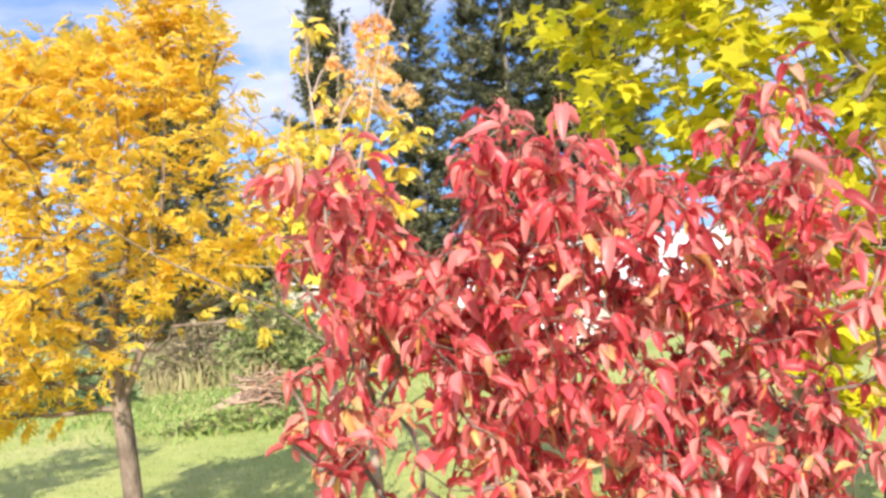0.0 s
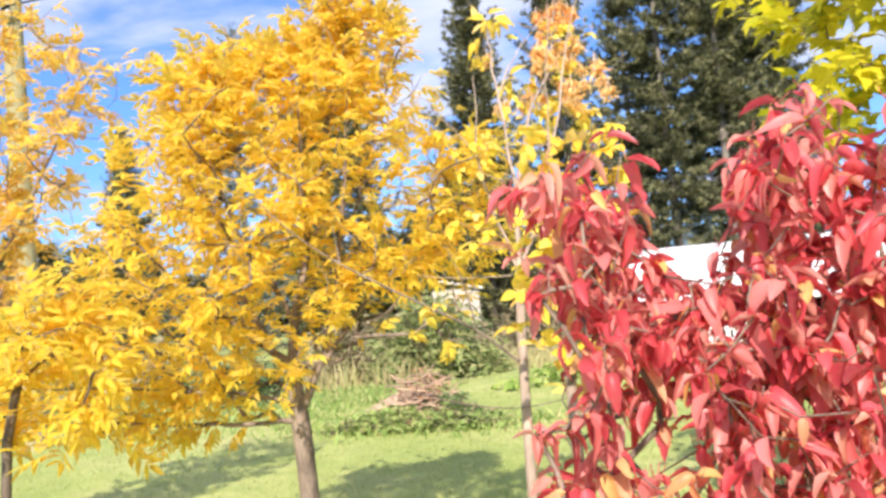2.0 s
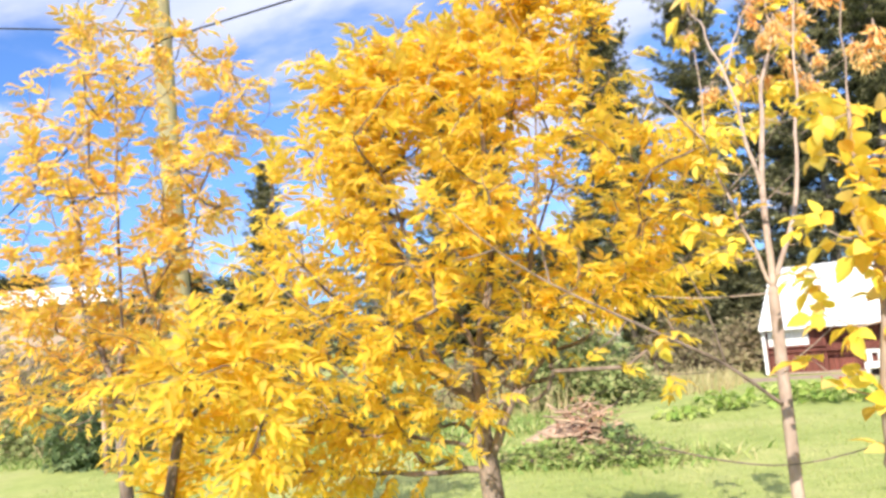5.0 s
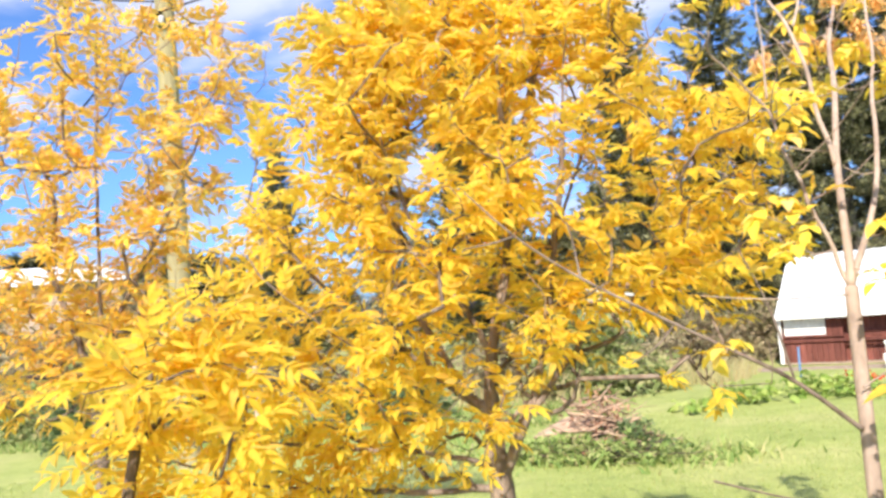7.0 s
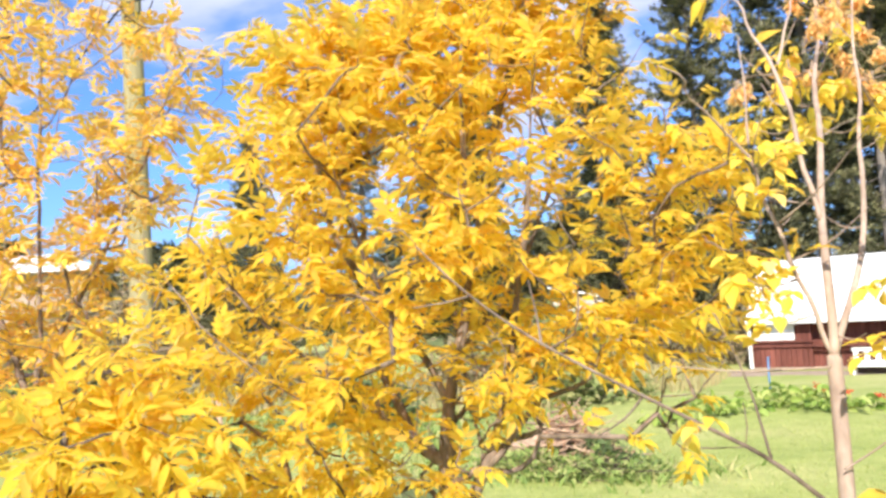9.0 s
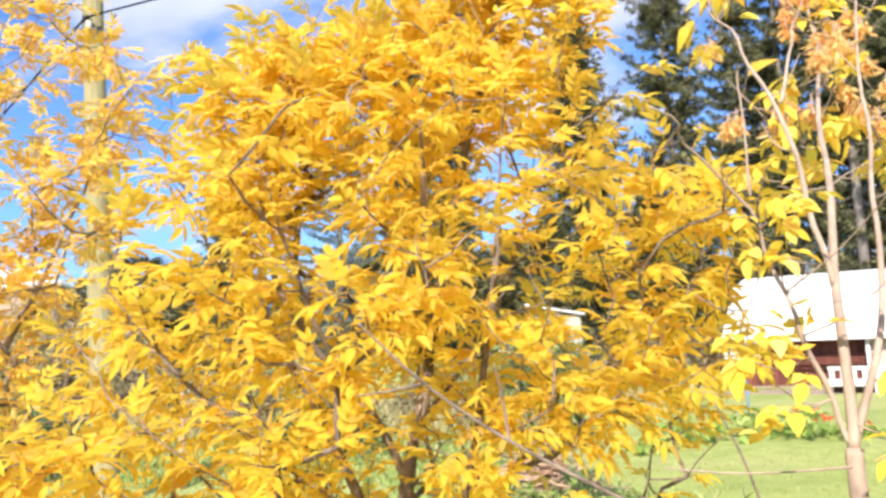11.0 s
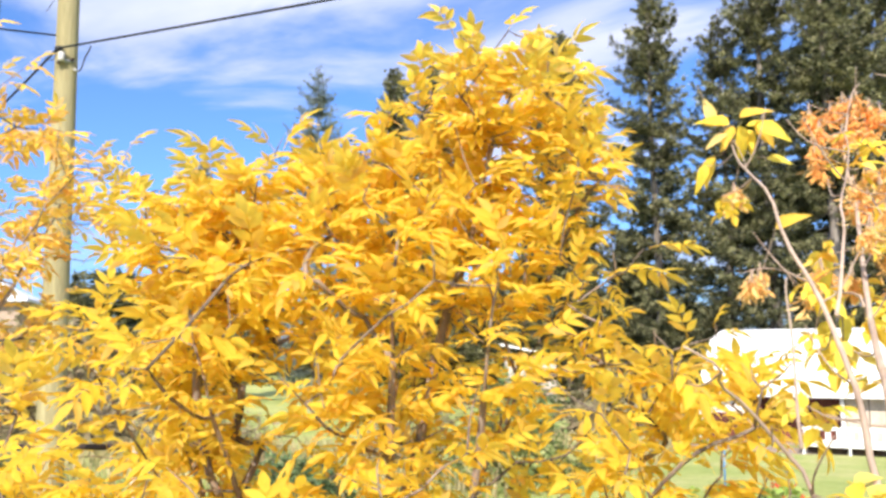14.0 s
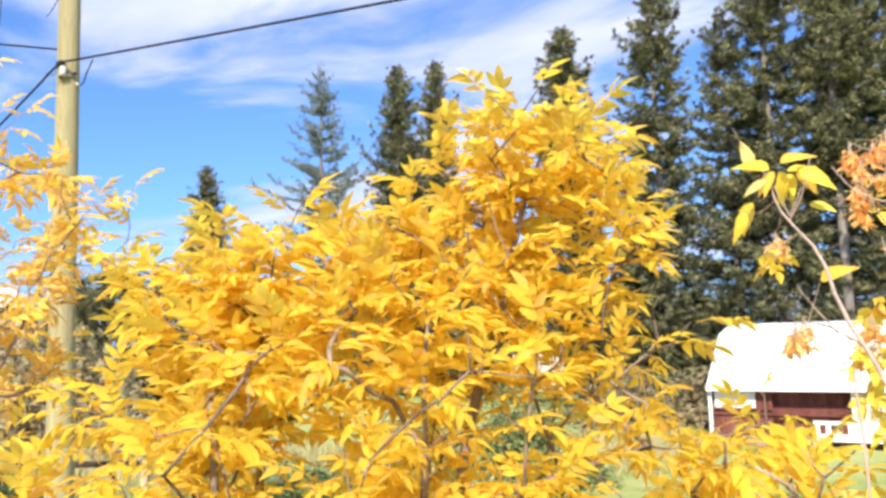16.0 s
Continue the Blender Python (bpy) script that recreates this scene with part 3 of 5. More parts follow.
# ---- yellow ash tree ----
def ash_tree():
    rng = np.random.default_rng(5)
    tree = thing("ash_tree", (-0.96, 4.66, 0), "small ash tree full of golden autumn leaves on the lawn", "tree")
    levels = [(1.05, -0.95, -0.2), (1.2, -1.25, -0.05), (1.4, -1.5, 0.05), (1.6, -1.4, 0.42), (1.78, -1.28, 0.85), (1.95, -1.24, 1.1), (2.15, -1.18, 1.04), (2.4, -0.96, 0.95), (2.6, -0.8, 0.86),
              (2.78, -0.64, 0.78), (2.92, -0.45, 0.72), (3.06, -0.12, 0.66), (3.2, 0.22, 0.58), (3.32, 0.34, 0.48)]
    tips = envelope_points(rng, 700, levels, 0.55)
    # long shoots that stand out of the crown
    tall = [local(-0.66, 0.0, 2.96), local(0.46, -0.05, 3.34), local(0.36, 0.0, 3.36), local(0.62, 0.04, 3.2), local(-1.62, 0.0, 1.4), local(1.1, 0.05, 1.92), local(1.08, 0.0, 2.4), local(0.98, 0.1, 2.56),
            local(0.95, -0.1, 2.36), local(0.9, 0.0, 1.8), local(1.02, -0.15, 2.2), local(-0.02, -0.28, 1.3), local(-0.06, -0.3, 1.22), local(0.0, -0.32, 1.36), local(0.1, -0.3, 1.46), local(0.06, -0.34, 1.42),
            local(0.22, -0.3, 1.6), local(0.26, -0.34, 1.55)]
    top = [local(rng.uniform(0.12, 0.64), rng.uniform(-0.2, 0.25), rng.uniform(2.75, 3.32)) for _ in range(50)]
    right = [local(rng.uniform(0.7, 1.12), rng.uniform(-0.3, 0.3), rng.uniform(1.85, 2.55)) for _ in range(52)]
    twiggy = [local(rng.uniform(0.1, 0.95), rng.uniform(-0.35, 0.35), rng.uniform(1.4, 1.92)) for _ in range(80)]
    back = [local(rng.uniform(-0.7, 0.2), rng.uniform(0.2, 0.7), rng.uniform(2.4, 2.9)) for _ in range(50)]
    low = [local(rng.uniform(-1.68, -1.1), rng.uniform(-0.3, 0.25), rng.uniform(1.16, 1.6)) for _ in range(26)]
    left = [local(rng.uniform(-0.66, -0.25), rng.uniform(-0.15, 0.3), rng.uniform(2.66, 2.98)) for _ in range(52)]
    crest = [local(rng.uniform(-0.55, 0.12), rng.uniform(-0.1, 0.3), rng.uniform(2.82, 3.08)) for _ in range(42)]
    crest += [local(rng.uniform(0.2, 0.56), rng.uniform(-0.12, 0.2), rng.uniform(3.05, 3.37)) for _ in range(24)]
    inner = [local(rng.uniform(-0.32, 0.34), rng.uniform(-0.24, 0.2), rng.uniform(1.3, 1.63)) for _ in range(70)]
    tips = np.concatenate([tips, tall, top, right, twiggy, inner, back, left, low, crest])
    stem = [local(0.03, 0.02, -0.05), local(0.02, 0.01, 0.3), local(0.012, 0.0, 0.65), local(0.0, 0, 0.92), local(-0.01, 0, 1.08), local(-0.02, 0, 1.22), local(-0.02, 0, 1.36)]
    ways = [[(-0.02, 0, 1.36), (-0.12, 0.0, 1.43), (-0.2, -0.03, 1.5), (-0.38, -0.08, 1.66), (-0.62, -0.14, 1.9), (-0.85, -0.18, 2.2)],
            [(-0.02, 0, 1.36), (-0.01, 0, 1.57), (0.04, 0.02, 1.75), (0.08, 0.02, 1.9), (0.16, 0.02, 2.3), (0.3, 0.0, 2.8), (0.42, 0.0, 3.2)],
            [(-0.01, 0, 1.57), (-0.08, 0.03, 1.75), (-0.2, 0.02, 1.9), (-0.27, 0.02, 2.0), (-0.41, 0.0, 2.2), (-0.43, 0.0, 2.6)],
            [(-0.01, 0, 1.08), (0.05, -0.02, 1.22), (0.09, -0.03, 1.3), (0.2, -0.05, 1.45), (0.42, -0.06, 1.7), (0.72, -0.03, 1.98)],
            [(0.09, -0.03, 1.3), (0.15, -0.03, 1.42), (0.17, -0.03, 1.5), (0.24, -0.1, 1.8), (0.3, -0.2, 2.2), (0.36, -0.26, 2.7)],
            [(-0.01, 0, 1.08), (-0.05, -0.04, 1.18), (-0.25, -0.14, 1.25), (-0.75, -0.22, 1.33), (-1.2, -0.15, 1.36)],
            [(-0.01, 0, 1.08), (-0.3, -0.05, 1.09), (-0.6, -0.08, 1.12), (-0.9, -0.1, 1.16)],
            [(-0.12, 0.0, 1.43), (-0.3, 0.2, 1.75), (-0.5, 0.3, 2.1), (-0.6, 0.34, 2.5)],
            [(0.04, 0.02, 1.75), (0.25, 0.2, 1.95), (0.42, 0.3, 2.3), (0.5, 0.32, 2.7)],
            [(-0.2, 0.02, 1.9), (-0.3, -0.15, 2.2), (-0.38, -0.22, 2.6)],
            [(0.08, 0.02, 1.9), (0.1, -0.2, 2.3), (0.12, -0.24, 2.8)]]
    pos, par, ends = grow(rng, stem, tips, 0.04, rise=0.2, ways=ways)
    wood = limbs(pos, par, 0.05, 0.0022)
    shapes = [compound_leaf(rng, 3, 0.11, 0.064, 0.024) for _ in range(6)]
    # the low twigs away from the sapling are nearly bare
    leafy = []
    for k, e in enumerate(ends):
        u, z = pos[e] @ LATERAL, pos[e][2]
        if -0.34 < u < 0.34 and z < 1.64 and not (pos[e] @ DEPTHWAYS < -0.26):
            continue
        if u > -0.04 and z < 1.96 and not (pos[e] @ DEPTHWAYS < -0.26):
            if (u > 0.78 and z > 1.72) or (z > 1.75 and k % 3 == 0) or (z > 1.58 and k % 7 == 0):
                leafy.append(e)
        elif k % 9 and not (u > 0.25 and z < 2.75 and k % 4 == 1) and not (u > 0.3 and z < 2.15 and k % 3 == 0) and not (u < -0.75 and z < 1.75 and k % 3 == 1):
            leafy.append(e)
    mats = leaf_poses(rng, pos, par, leafy, 5, 0.3, 0.7, 0.15, (0.5, 0.98))
    leafed_tree(tree, wood, BARK, shapes, ASH_GOLD, mats, DEPTHWAYS, 300)


ash_tree()


def young_ash():
    rng = np.random.default_rng(8)
    tree = thing("young_ash_tree", (-3.57, 5.21, 0), "young ash tree with sparse orange-yellow leaves on upright twigs", "tree")
    levels = [(1.65, -0.3, 0.2), (1.95, -0.58, 0.5), (2.3, -0.72, 0.8), (2.7, -0.72, 0.95), (3.1, -0.68, 1.06), (3.45, -0.6, 1.12), (3.7, -0.5, 0.95), (3.92, -0.25, 0.5)]
    tips = np.concatenate([envelope_points(rng, 225, levels, 0.8), [local(rng.uniform(-0.75, 0.45), rng.uniform(-0.3, 0.3), rng.uniform(1.3, 2.2)) for _ in range(62)]])
    stem = [local(0.06, 0.0, -0.05), local(0.03, 0, 0.5), local(0.01, 0, 1.0), local(0.0, 0, 1.45)]
    ways = [[(0, 0, 1.45), (-0.12, 0.02, 1.8), (-0.3, 0.0, 2.3), (-0.42, 0.0, 2.9)], [(0, 0, 1.45), (0.04, 0.02, 1.9), (0.05, 0.0, 2.5), (0.1, 0.0, 3.6)],
            [(0.02, 0, 1.7), (0.2, 0.05, 2.0), (0.45, 0.1, 2.5), (0.7, 0.1, 3.0)], [(0, 0, 1.45), (-0.3, -0.1, 1.7), (-0.52, -0.15, 2.0)]]
    pos, par, ends = grow(rng, stem, tips, 0.04, rise=0.5, ways=ways)
    wood = limbs(pos, par, 0.04, 0.0022)
    shapes = [compound_leaf(rng, 3, 0.11, 0.062, 0.023) for _ in range(4)]
    mats = leaf_poses(rng, pos, par, ends, 5, 0.24, 0.7, 0.2, (0.7, 1.1))
    leafed_tree(tree, wood, BARK, shapes, ASH_ORANGE, mats, DEPTHWAYS, 220)


young_ash()


def ash_sapling():
    rng = np.random.default_rng(21)
    tree = thing("ash_sapling", (-1.75, 3.62, 0), "thin ash sapling with low golden leaves beside the larger ash", "tree")
    levels = [(1.08, -0.05, 0.45), (1.2, -0.18, 0.62), (1.4, -0.2, 0.6), (1.65, -0.12, 0.5), (1.82, 0.0, 0.4)]
    tips = envelope_points(rng, 40, levels, 0.6, 0.1)
    stem = [local(-0.1, 0.0, -0.05), local(-0.07, 0, 0.5), local(-0.04, 0, 0.9), local(-0.02, 0, 1.2), local(0.03, 0, 1.42), local(0.09, 0, 1.64)]
    pos, par, ends = grow(rng, stem, tips, 0.10)
    wood = limbs(pos, par, 0.02, 0.0022)
    shapes = [compound_leaf(rng, 3, 0.11, 0.062, 0.023) for _ in range(3)]
    mats = leaf_poses(rng, pos, par, ends, 5, 0.2, 0.7, 0.2)
    leafed_tree(tree, wood, BARK_DARK, shapes, ASH_GOLD, mats, DEPTHWAYS, 80)


ash_sapling()


# ---- pale thin tree with seed clusters ----
SEED_SIZES = ((0.033, 0.0115, 0.5), (0.03, 0.012, 0.2), (0.036, 0.011, 0.8))
SEEDS = [mesh_of("seed", *blade_shape(l, w, 0.4, d, fat=0.65), SAMARA) for l, w, d in SEED_SIZES]
PALE_SEEDS = [mesh_of("seed", *blade_shape(l, w, 0.4, d, fat=0.65), SAMARA_PALE) for l, w, d in SEED_SIZES]


def seed_bunch(rng, tree, at, size, count, seeds=SEEDS, label="dry orange bunch of winged seeds"):
    """A hanging bunch: thin branched stalks, and winged seeds on them, each a piece of its own."""
    ends = rng.normal(0, size * 0.34, (7, 3)) * np.array([1, 1, 0.8]) + np.array([0, 0, -size])
    verts, faces = [], []
    for q in ends:
        # the stalks fork from one ring at the top
        v, f = tube([(0, 0, size * 0.5), tuple(q * 0.5), tuple(q)], [0.0014, 0.001, 0.0007], 3, False)
        skip = len(verts) - 3 if verts else 0
        verts += [tuple(p) for p in (v[3:] if verts else v)]
        faces += [tuple(i if i < 3 else i + skip for i in face) for face in f]
    bunch = part("seed_stalk", mesh_of("seed_stalk", verts, faces, BARK_PALE), tree, label, Matrix.Translation(at))
    pts = ends[rng.integers(0, 7, count)] * rng.uniform(0.3, 1.2, (count, 1)) + rng.normal(0, size * 0.16, (count, 3))
    ahead = np.c_[rng.normal(0, 0.8, (count, 2)), rng.normal(-0.9, 0.4, count)]
    mats = frames_for(pts, ahead, rng.normal(0, 1, (count, 3)), rng.uniform(0.75, 1.2, count))
    for k in range(count):
        part("seed", seeds[k % 3], bunch, m=Matrix(mats[k].tolist()))


def box_elder():
    rng = np.random.default_rng(33)
    base = np.array([0.24, 4.2, 0.0])
    tree = thing("box_elder", tuple(base), "slender pale box elder, nearly bare, with orange and peach seed bunches", "tree")
    at = lambda x, y, z: np.array([x, y, z]) - base  # noqa: E731
    fork = (0.25, 4.32, 1.72)
    trunk = [(0.24, 4.24, -0.05), (0.235, 4.23, 0.5), (0.24, 4.22, 0.95), (0.245, 4.25, 1.4), fork]
    stems = [[fork, (0.255, 4.4, 2.0), (0.275, 4.58, 2.3), (0.30, 4.95, 2.6), (0.38, 5.5, 2.92), (0.37, 5.6, 3.2), (0.44, 5.72, 3.4)],
             [(0.255, 4.44, 2.08), (0.225, 4.5, 2.32), (0.19, 4.6, 2.57), (0.10, 4.95, 2.85), (0.06, 5.3, 3.05), (0.0, 5.5, 3.25)],
             [fork, (0.34, 4.45, 1.96), (0.41, 4.7, 2.25), (0.44, 5.0, 2.6), (0.48, 5.3, 3.0), (0.6, 5.5, 3.4)],
             [fork, (0.19, 4.31, 1.9), (0.13, 4.34, 2.1), (0.09, 4.42, 2.31), (-0.02, 4.3, 2.42), (-0.1, 4.18, 2.5)],
             [(0.09, 4.42, 2.31), (0.10, 4.5, 2.48), (0.10, 4.52, 2.66)],
             [(0.19, 4.6, 2.57), (0.24, 4.75, 2.75), (0.3, 5.0, 2.9), (0.33, 5.3, 3.15)],
             [(0.30, 4.95, 2.6), (0.22, 5.2, 2.66), (0.1, 5.42, 2.76), (0.02, 5.5, 2.74)],
             [(0.38, 5.5, 2.92), (0.5, 5.6, 3.0), (0.62, 5.7, 3.2)]]
    girth = [(0.014, 0.0016), (0.0085, 0.002), (0.011, 0.0016), (0.0075, 0.002), (0.004, 0.0016), (0.005, 0.0016), (0.004, 0.0015), (0.004, 0.0015)]
    way = rounded([at(*q) for q in trunk])
    part("trunk", mesh_of("trunk", *tube(way, np.linspace(0.024, 0.019, len(way)), 10), BARK_PALE, True), tree)
    nodes = []
    for line, (r0, r1) in zip(stems, girth):
        way = rounded([at(*q) for q in line], 1)
        way = rounded([way[0]] + [q + rng.normal(0, 0.011, 3) for q in way[1:]], 1)
        nodes += way[2:]
        part("stem", mesh_of("stem", *tube(way, np.linspace(r0, r1, len(way)), 7), BARK_PALE, True), tree)
    nodes = np.array(nodes)

    def twig(a, end, r=0.0026, bend=0.03):
        mid = (a + end) / 2 + rng.normal(0, bend, 3) * np.linalg.norm(end - a) * 2 + np.array([0, 0, -0.02])
        way = rounded([a, mid, end])
        part("twig", mesh_of("twig", *tube(way, np.linspace(r, r * 0.45, len(way)), 4), BARK_PALE, True), tree)

    for _ in range(34):
        a = nodes[int(rng.integers(0, len(nodes)))]
        d = rng.normal(0, 1, 3) * np.array([1, 1, 0.4]) + np.array([0, 0, 0.6])
        twig(a, a + d / np.linalg.norm(d) * rng.uniform(0.08, 0.3), 0.0028)
    # the long low limb that reaches across in front of the ash
    low = [(0, 0.03, 1.34), (-0.17, 0.0, 1.49), (-0.32, -0.01, 1.575), (-0.47, -0.02, 1.66), (-0.71, -0.05, 1.80), (-0.88, -0.06, 1.93), (-1.0, -0.08, 2.06)]
    limb = [local(*q) for q in low]
    way = rounded(limb)
    forks = [tube(way, np.linspace(0.0075, 0.0022, len(way)), 6)]
    for k, (du, dz) in ((1, (-0.10, 0.36)), (3, (-0.12, -0.10)), (4, (-0.02, 0.16)), (5, (-0.14, -0.02))):
        a = limb[k]
        side = rounded([a, a + local(du * 0.35, 0.02, dz * 0.55), a + local(du, 0.03, dz)])
        forks.append(tube(side, np.linspace(0.0042, 0.0016, len(side)), 5))
    part("low_limb", mesh_of("low_limb", *joined(forks), BARK, True), tree, "grey-brown bare limb reaching sideways")
    # seed bunches: a large group at the top, single ones lower down
    spots = [(0.29, 5.7, 3.32), (0.32, 5.7, 3.26), (0.3, 5.7, 3.19), (0.3, 5.7, 3.13), (0.36, 5.7, 3.32), (0.4, 5.7, 3.35), (0.44, 5.7, 3.36), (0.48, 5.7, 3.32), (0.42, 5.7, 3.28), (0.46, 5.7, 3.26), (0.51, 5.7, 3.3), (0.38, 5.62, 3.22),
             (0.38, 5.5, 3.02), (0.41, 5.5, 2.98), (0.46, 5.52, 3.02), (0.49, 5.55, 3.09), (0.43, 5.55, 3.07), (0.49, 5.48, 2.94), (0.39, 5.5, 2.96), (0.46, 5.45, 2.93), (0.53, 5.5, 3.03), (0.53, 5.5, 2.9),
             (0.09, 5.46, 2.74), (0.06, 5.42, 2.72), (0.02, 5.36, 3.0), (0.25, 5.3, 2.74), (0.21, 5.3, 2.69), (0.33, 5.3, 2.72), (0.43, 5.3, 2.77), (0.45, 5.3, 2.71), (0.34, 5.02, 2.82), (0.39, 5.06, 2.88), (0.47, 5.22, 2.68), (0.52, 5.26, 2.64), (0.56, 5.3, 2.76), (0.66, 4.9, 2.66), (0.69, 4.8, 2.6)]
    for q in spots:
        c = at(*q)
        near = nodes[int(np.argmin(np.linalg.norm(nodes - c, axis=1)))]
        if np.linalg.norm(near - c) > 0.03:
            twig(near, c + np.array([0, 0, 0.02]), 0.0022)
        if q[1] > 5.55:
            seed_bunch(rng, tree, c, rng.uniform(0.036, 0.05), 66)
        else:
            seed_bunch(rng, tree, c, rng.uniform(0.04, 0.056), 66, PALE_SEEDS, "dry peach-coloured bunch of winged seeds")
    small = [mesh_of("leaf", *compound_leaf(rng, 1, 0.035, 0.056, 0.036, 1.0, 0.3), LEMON_LEAF, True) for _ in range(4)]
    large = [mesh_of("leaf", *blade_shape(l, w, 0.5, d, fat=0.38), LEMON_LEAF, True) for l, w, d in ((0.105, 0.05, 0.5), (0.09, 0.042, 0.9), (0.098, 0.036, 0.2))]
    tufts = [local(u, rng.normal(0, 0.06), z) for u, z in ((-0.21, 1.94), (-0.09, 1.95), (-0.04, 2.0), (-0.16, 1.83), (-0.12, 2.14), (-0.13, 2.25), (-0.35, 1.59), (0.09, 2.27), (-0.02, 2.28), (0.15, 1.9), (0.08, 1.78))]
    tufts += [at(*q) for q in ((0.21, 5.27, 2.53), (0.27, 5.2, 2.48), (0.34, 5.1, 2.56), (0.4, 5.15, 2.6), (0.16, 4.7, 2.5), (0.2, 4.85, 2.66), (0.12, 4.6, 2.38), (0.3, 4.9, 2.42), (0.5, 5.2, 2.55), (0.55, 5.3, 2.6), (-0.02, 5.2, 2.95),
                                (0.4, 5.5, 3.05), (0.52, 5.55, 3.06), (0.46, 5.4, 2.9), (0.36, 5.55, 3.12), (0.46, 5.6, 3.15), (0.27, 5.3, 2.77), (0.31, 5.3, 2.68), (0.4, 5.3, 2.8), (0.24, 5.25, 2.66), (0.44, 5.35, 2.66), (0.6, 5.4, 2.5), (0.64, 5.45, 2.47), (0.56, 5.4, 2.46), (0.67, 5.45, 2.52), (0.53, 5.35, 2.52), (0.6, 5.4, 2.42))]
    joints = np.concatenate([nodes, way])
    for c in tufts:
        d = np.linalg.norm(joints - c, axis=1) + 0.6 * np.maximum(0, joints[:, 2] - c[2])
        a = joints[int(np.argmin(d))]
        twig(a, c)
        for k in range(5):
            q = c + rng.normal(0, 0.03, 3) * np.array([1, 1, 0.7])
            ahead = (c - a) / (np.linalg.norm(c - a) + 1e-6) * 0.5 + rng.normal(0, 0.8, 3) * np.array([1, 1, 0.35]) + np.array([0, 0, -0.2])
            m = frames_for(q[None], ahead[None], np.array([[0, 0, 1.0]]) + rng.normal(0, 0.35, (1, 3)), rng.uniform(0.5, 1.0, 1))[0]
            part("leaf", small[k % 4], tree, m=Matrix(m.tolist()))
    # the large limp leaves at the end of the inner stem, and single ones below
    limp = ((-0.03, 3.23, -0.2, 0.9), (0.02, 3.21, -0.8, 0.5), (0.03, 3.21, -0.4, -0.9), (0.06, 3.2, -0.1, -1.0), (0.08, 3.2, 0.3, -0.9), (0.07, 3.21, 0.9, 0.1), (0.1, 3.2, 0.8, -0.4), (0.05, 3.21, 0.2, -0.9),
            (0.13, 3.11, 0.9, -0.35), (-0.03, 3.13, -0.5, -0.9), (-0.06, 3.09, -0.3, -1.0), (0.01, 3.18, -0.9, -0.5), (0.14, 2.87, 0.6, 0.4), (0.04, 3.22, -0.6, -0.6), (0.08, 3.21, 0.1, -0.9), (0.1, 3.22, 0.5, -0.8), (0.05, 3.23, 0.6, 0.3), (0.02, 3.22, -0.7, 0.1), (0.28, 2.58, -0.3, -0.8), (0.32, 2.6, 0.2, -0.9))
    for k, (x, z, dx, dz) in enumerate(limp):
        q = at(x, 5.43 + 0.05 * math.sin(5.0 * k), z)
        m = frames_for(q[None], np.array([[dx, -0.35 + 0.3 * math.sin(3.0 * k), dz]]), np.array([[0.3 * math.sin(2.0 * k), -0.9, 0.45]]), np.array([rng.uniform(0.75, 1.1)]))[0]
        part("leaf", large[k % 3], tree, m=Matrix(m.tolist()))
        if 7 < k < 13 or k > 17:
            twig(nodes[int(np.argmin(np.linalg.norm(nodes - q, axis=1)))], q, 0.0018)
    for q in ((0.0, 5.43, 3.22), (0.12, 5.43, 3.2)):
        twig(at(0.06, 5.33, 3.06), at(*q), 0.002)
    bow = rounded([local(*q) for q in ((-0.42, -0.06, 1.25), (-0.2, -0.05, 1.18), (0.0, -0.035, 1.15), (0.25, -0.03, 1.19), (0.46, -0.03, 1.25))])
    part("twig", mesh_of("twig", *tube(bow, np.linspace(0.0034, 0.0016, len(bow)), 5), BARK, True), tree, "thin bowed grey twig across the trunk")
    for u, z, du, dz in ((0.0, 1.7, -0.4, 0.03), (0.01, 1.45, 0.2, 0.16)):
        twig(local(u, 0.02, z), local(u + du, -0.04, z + dz), 0.003)


box_elder()


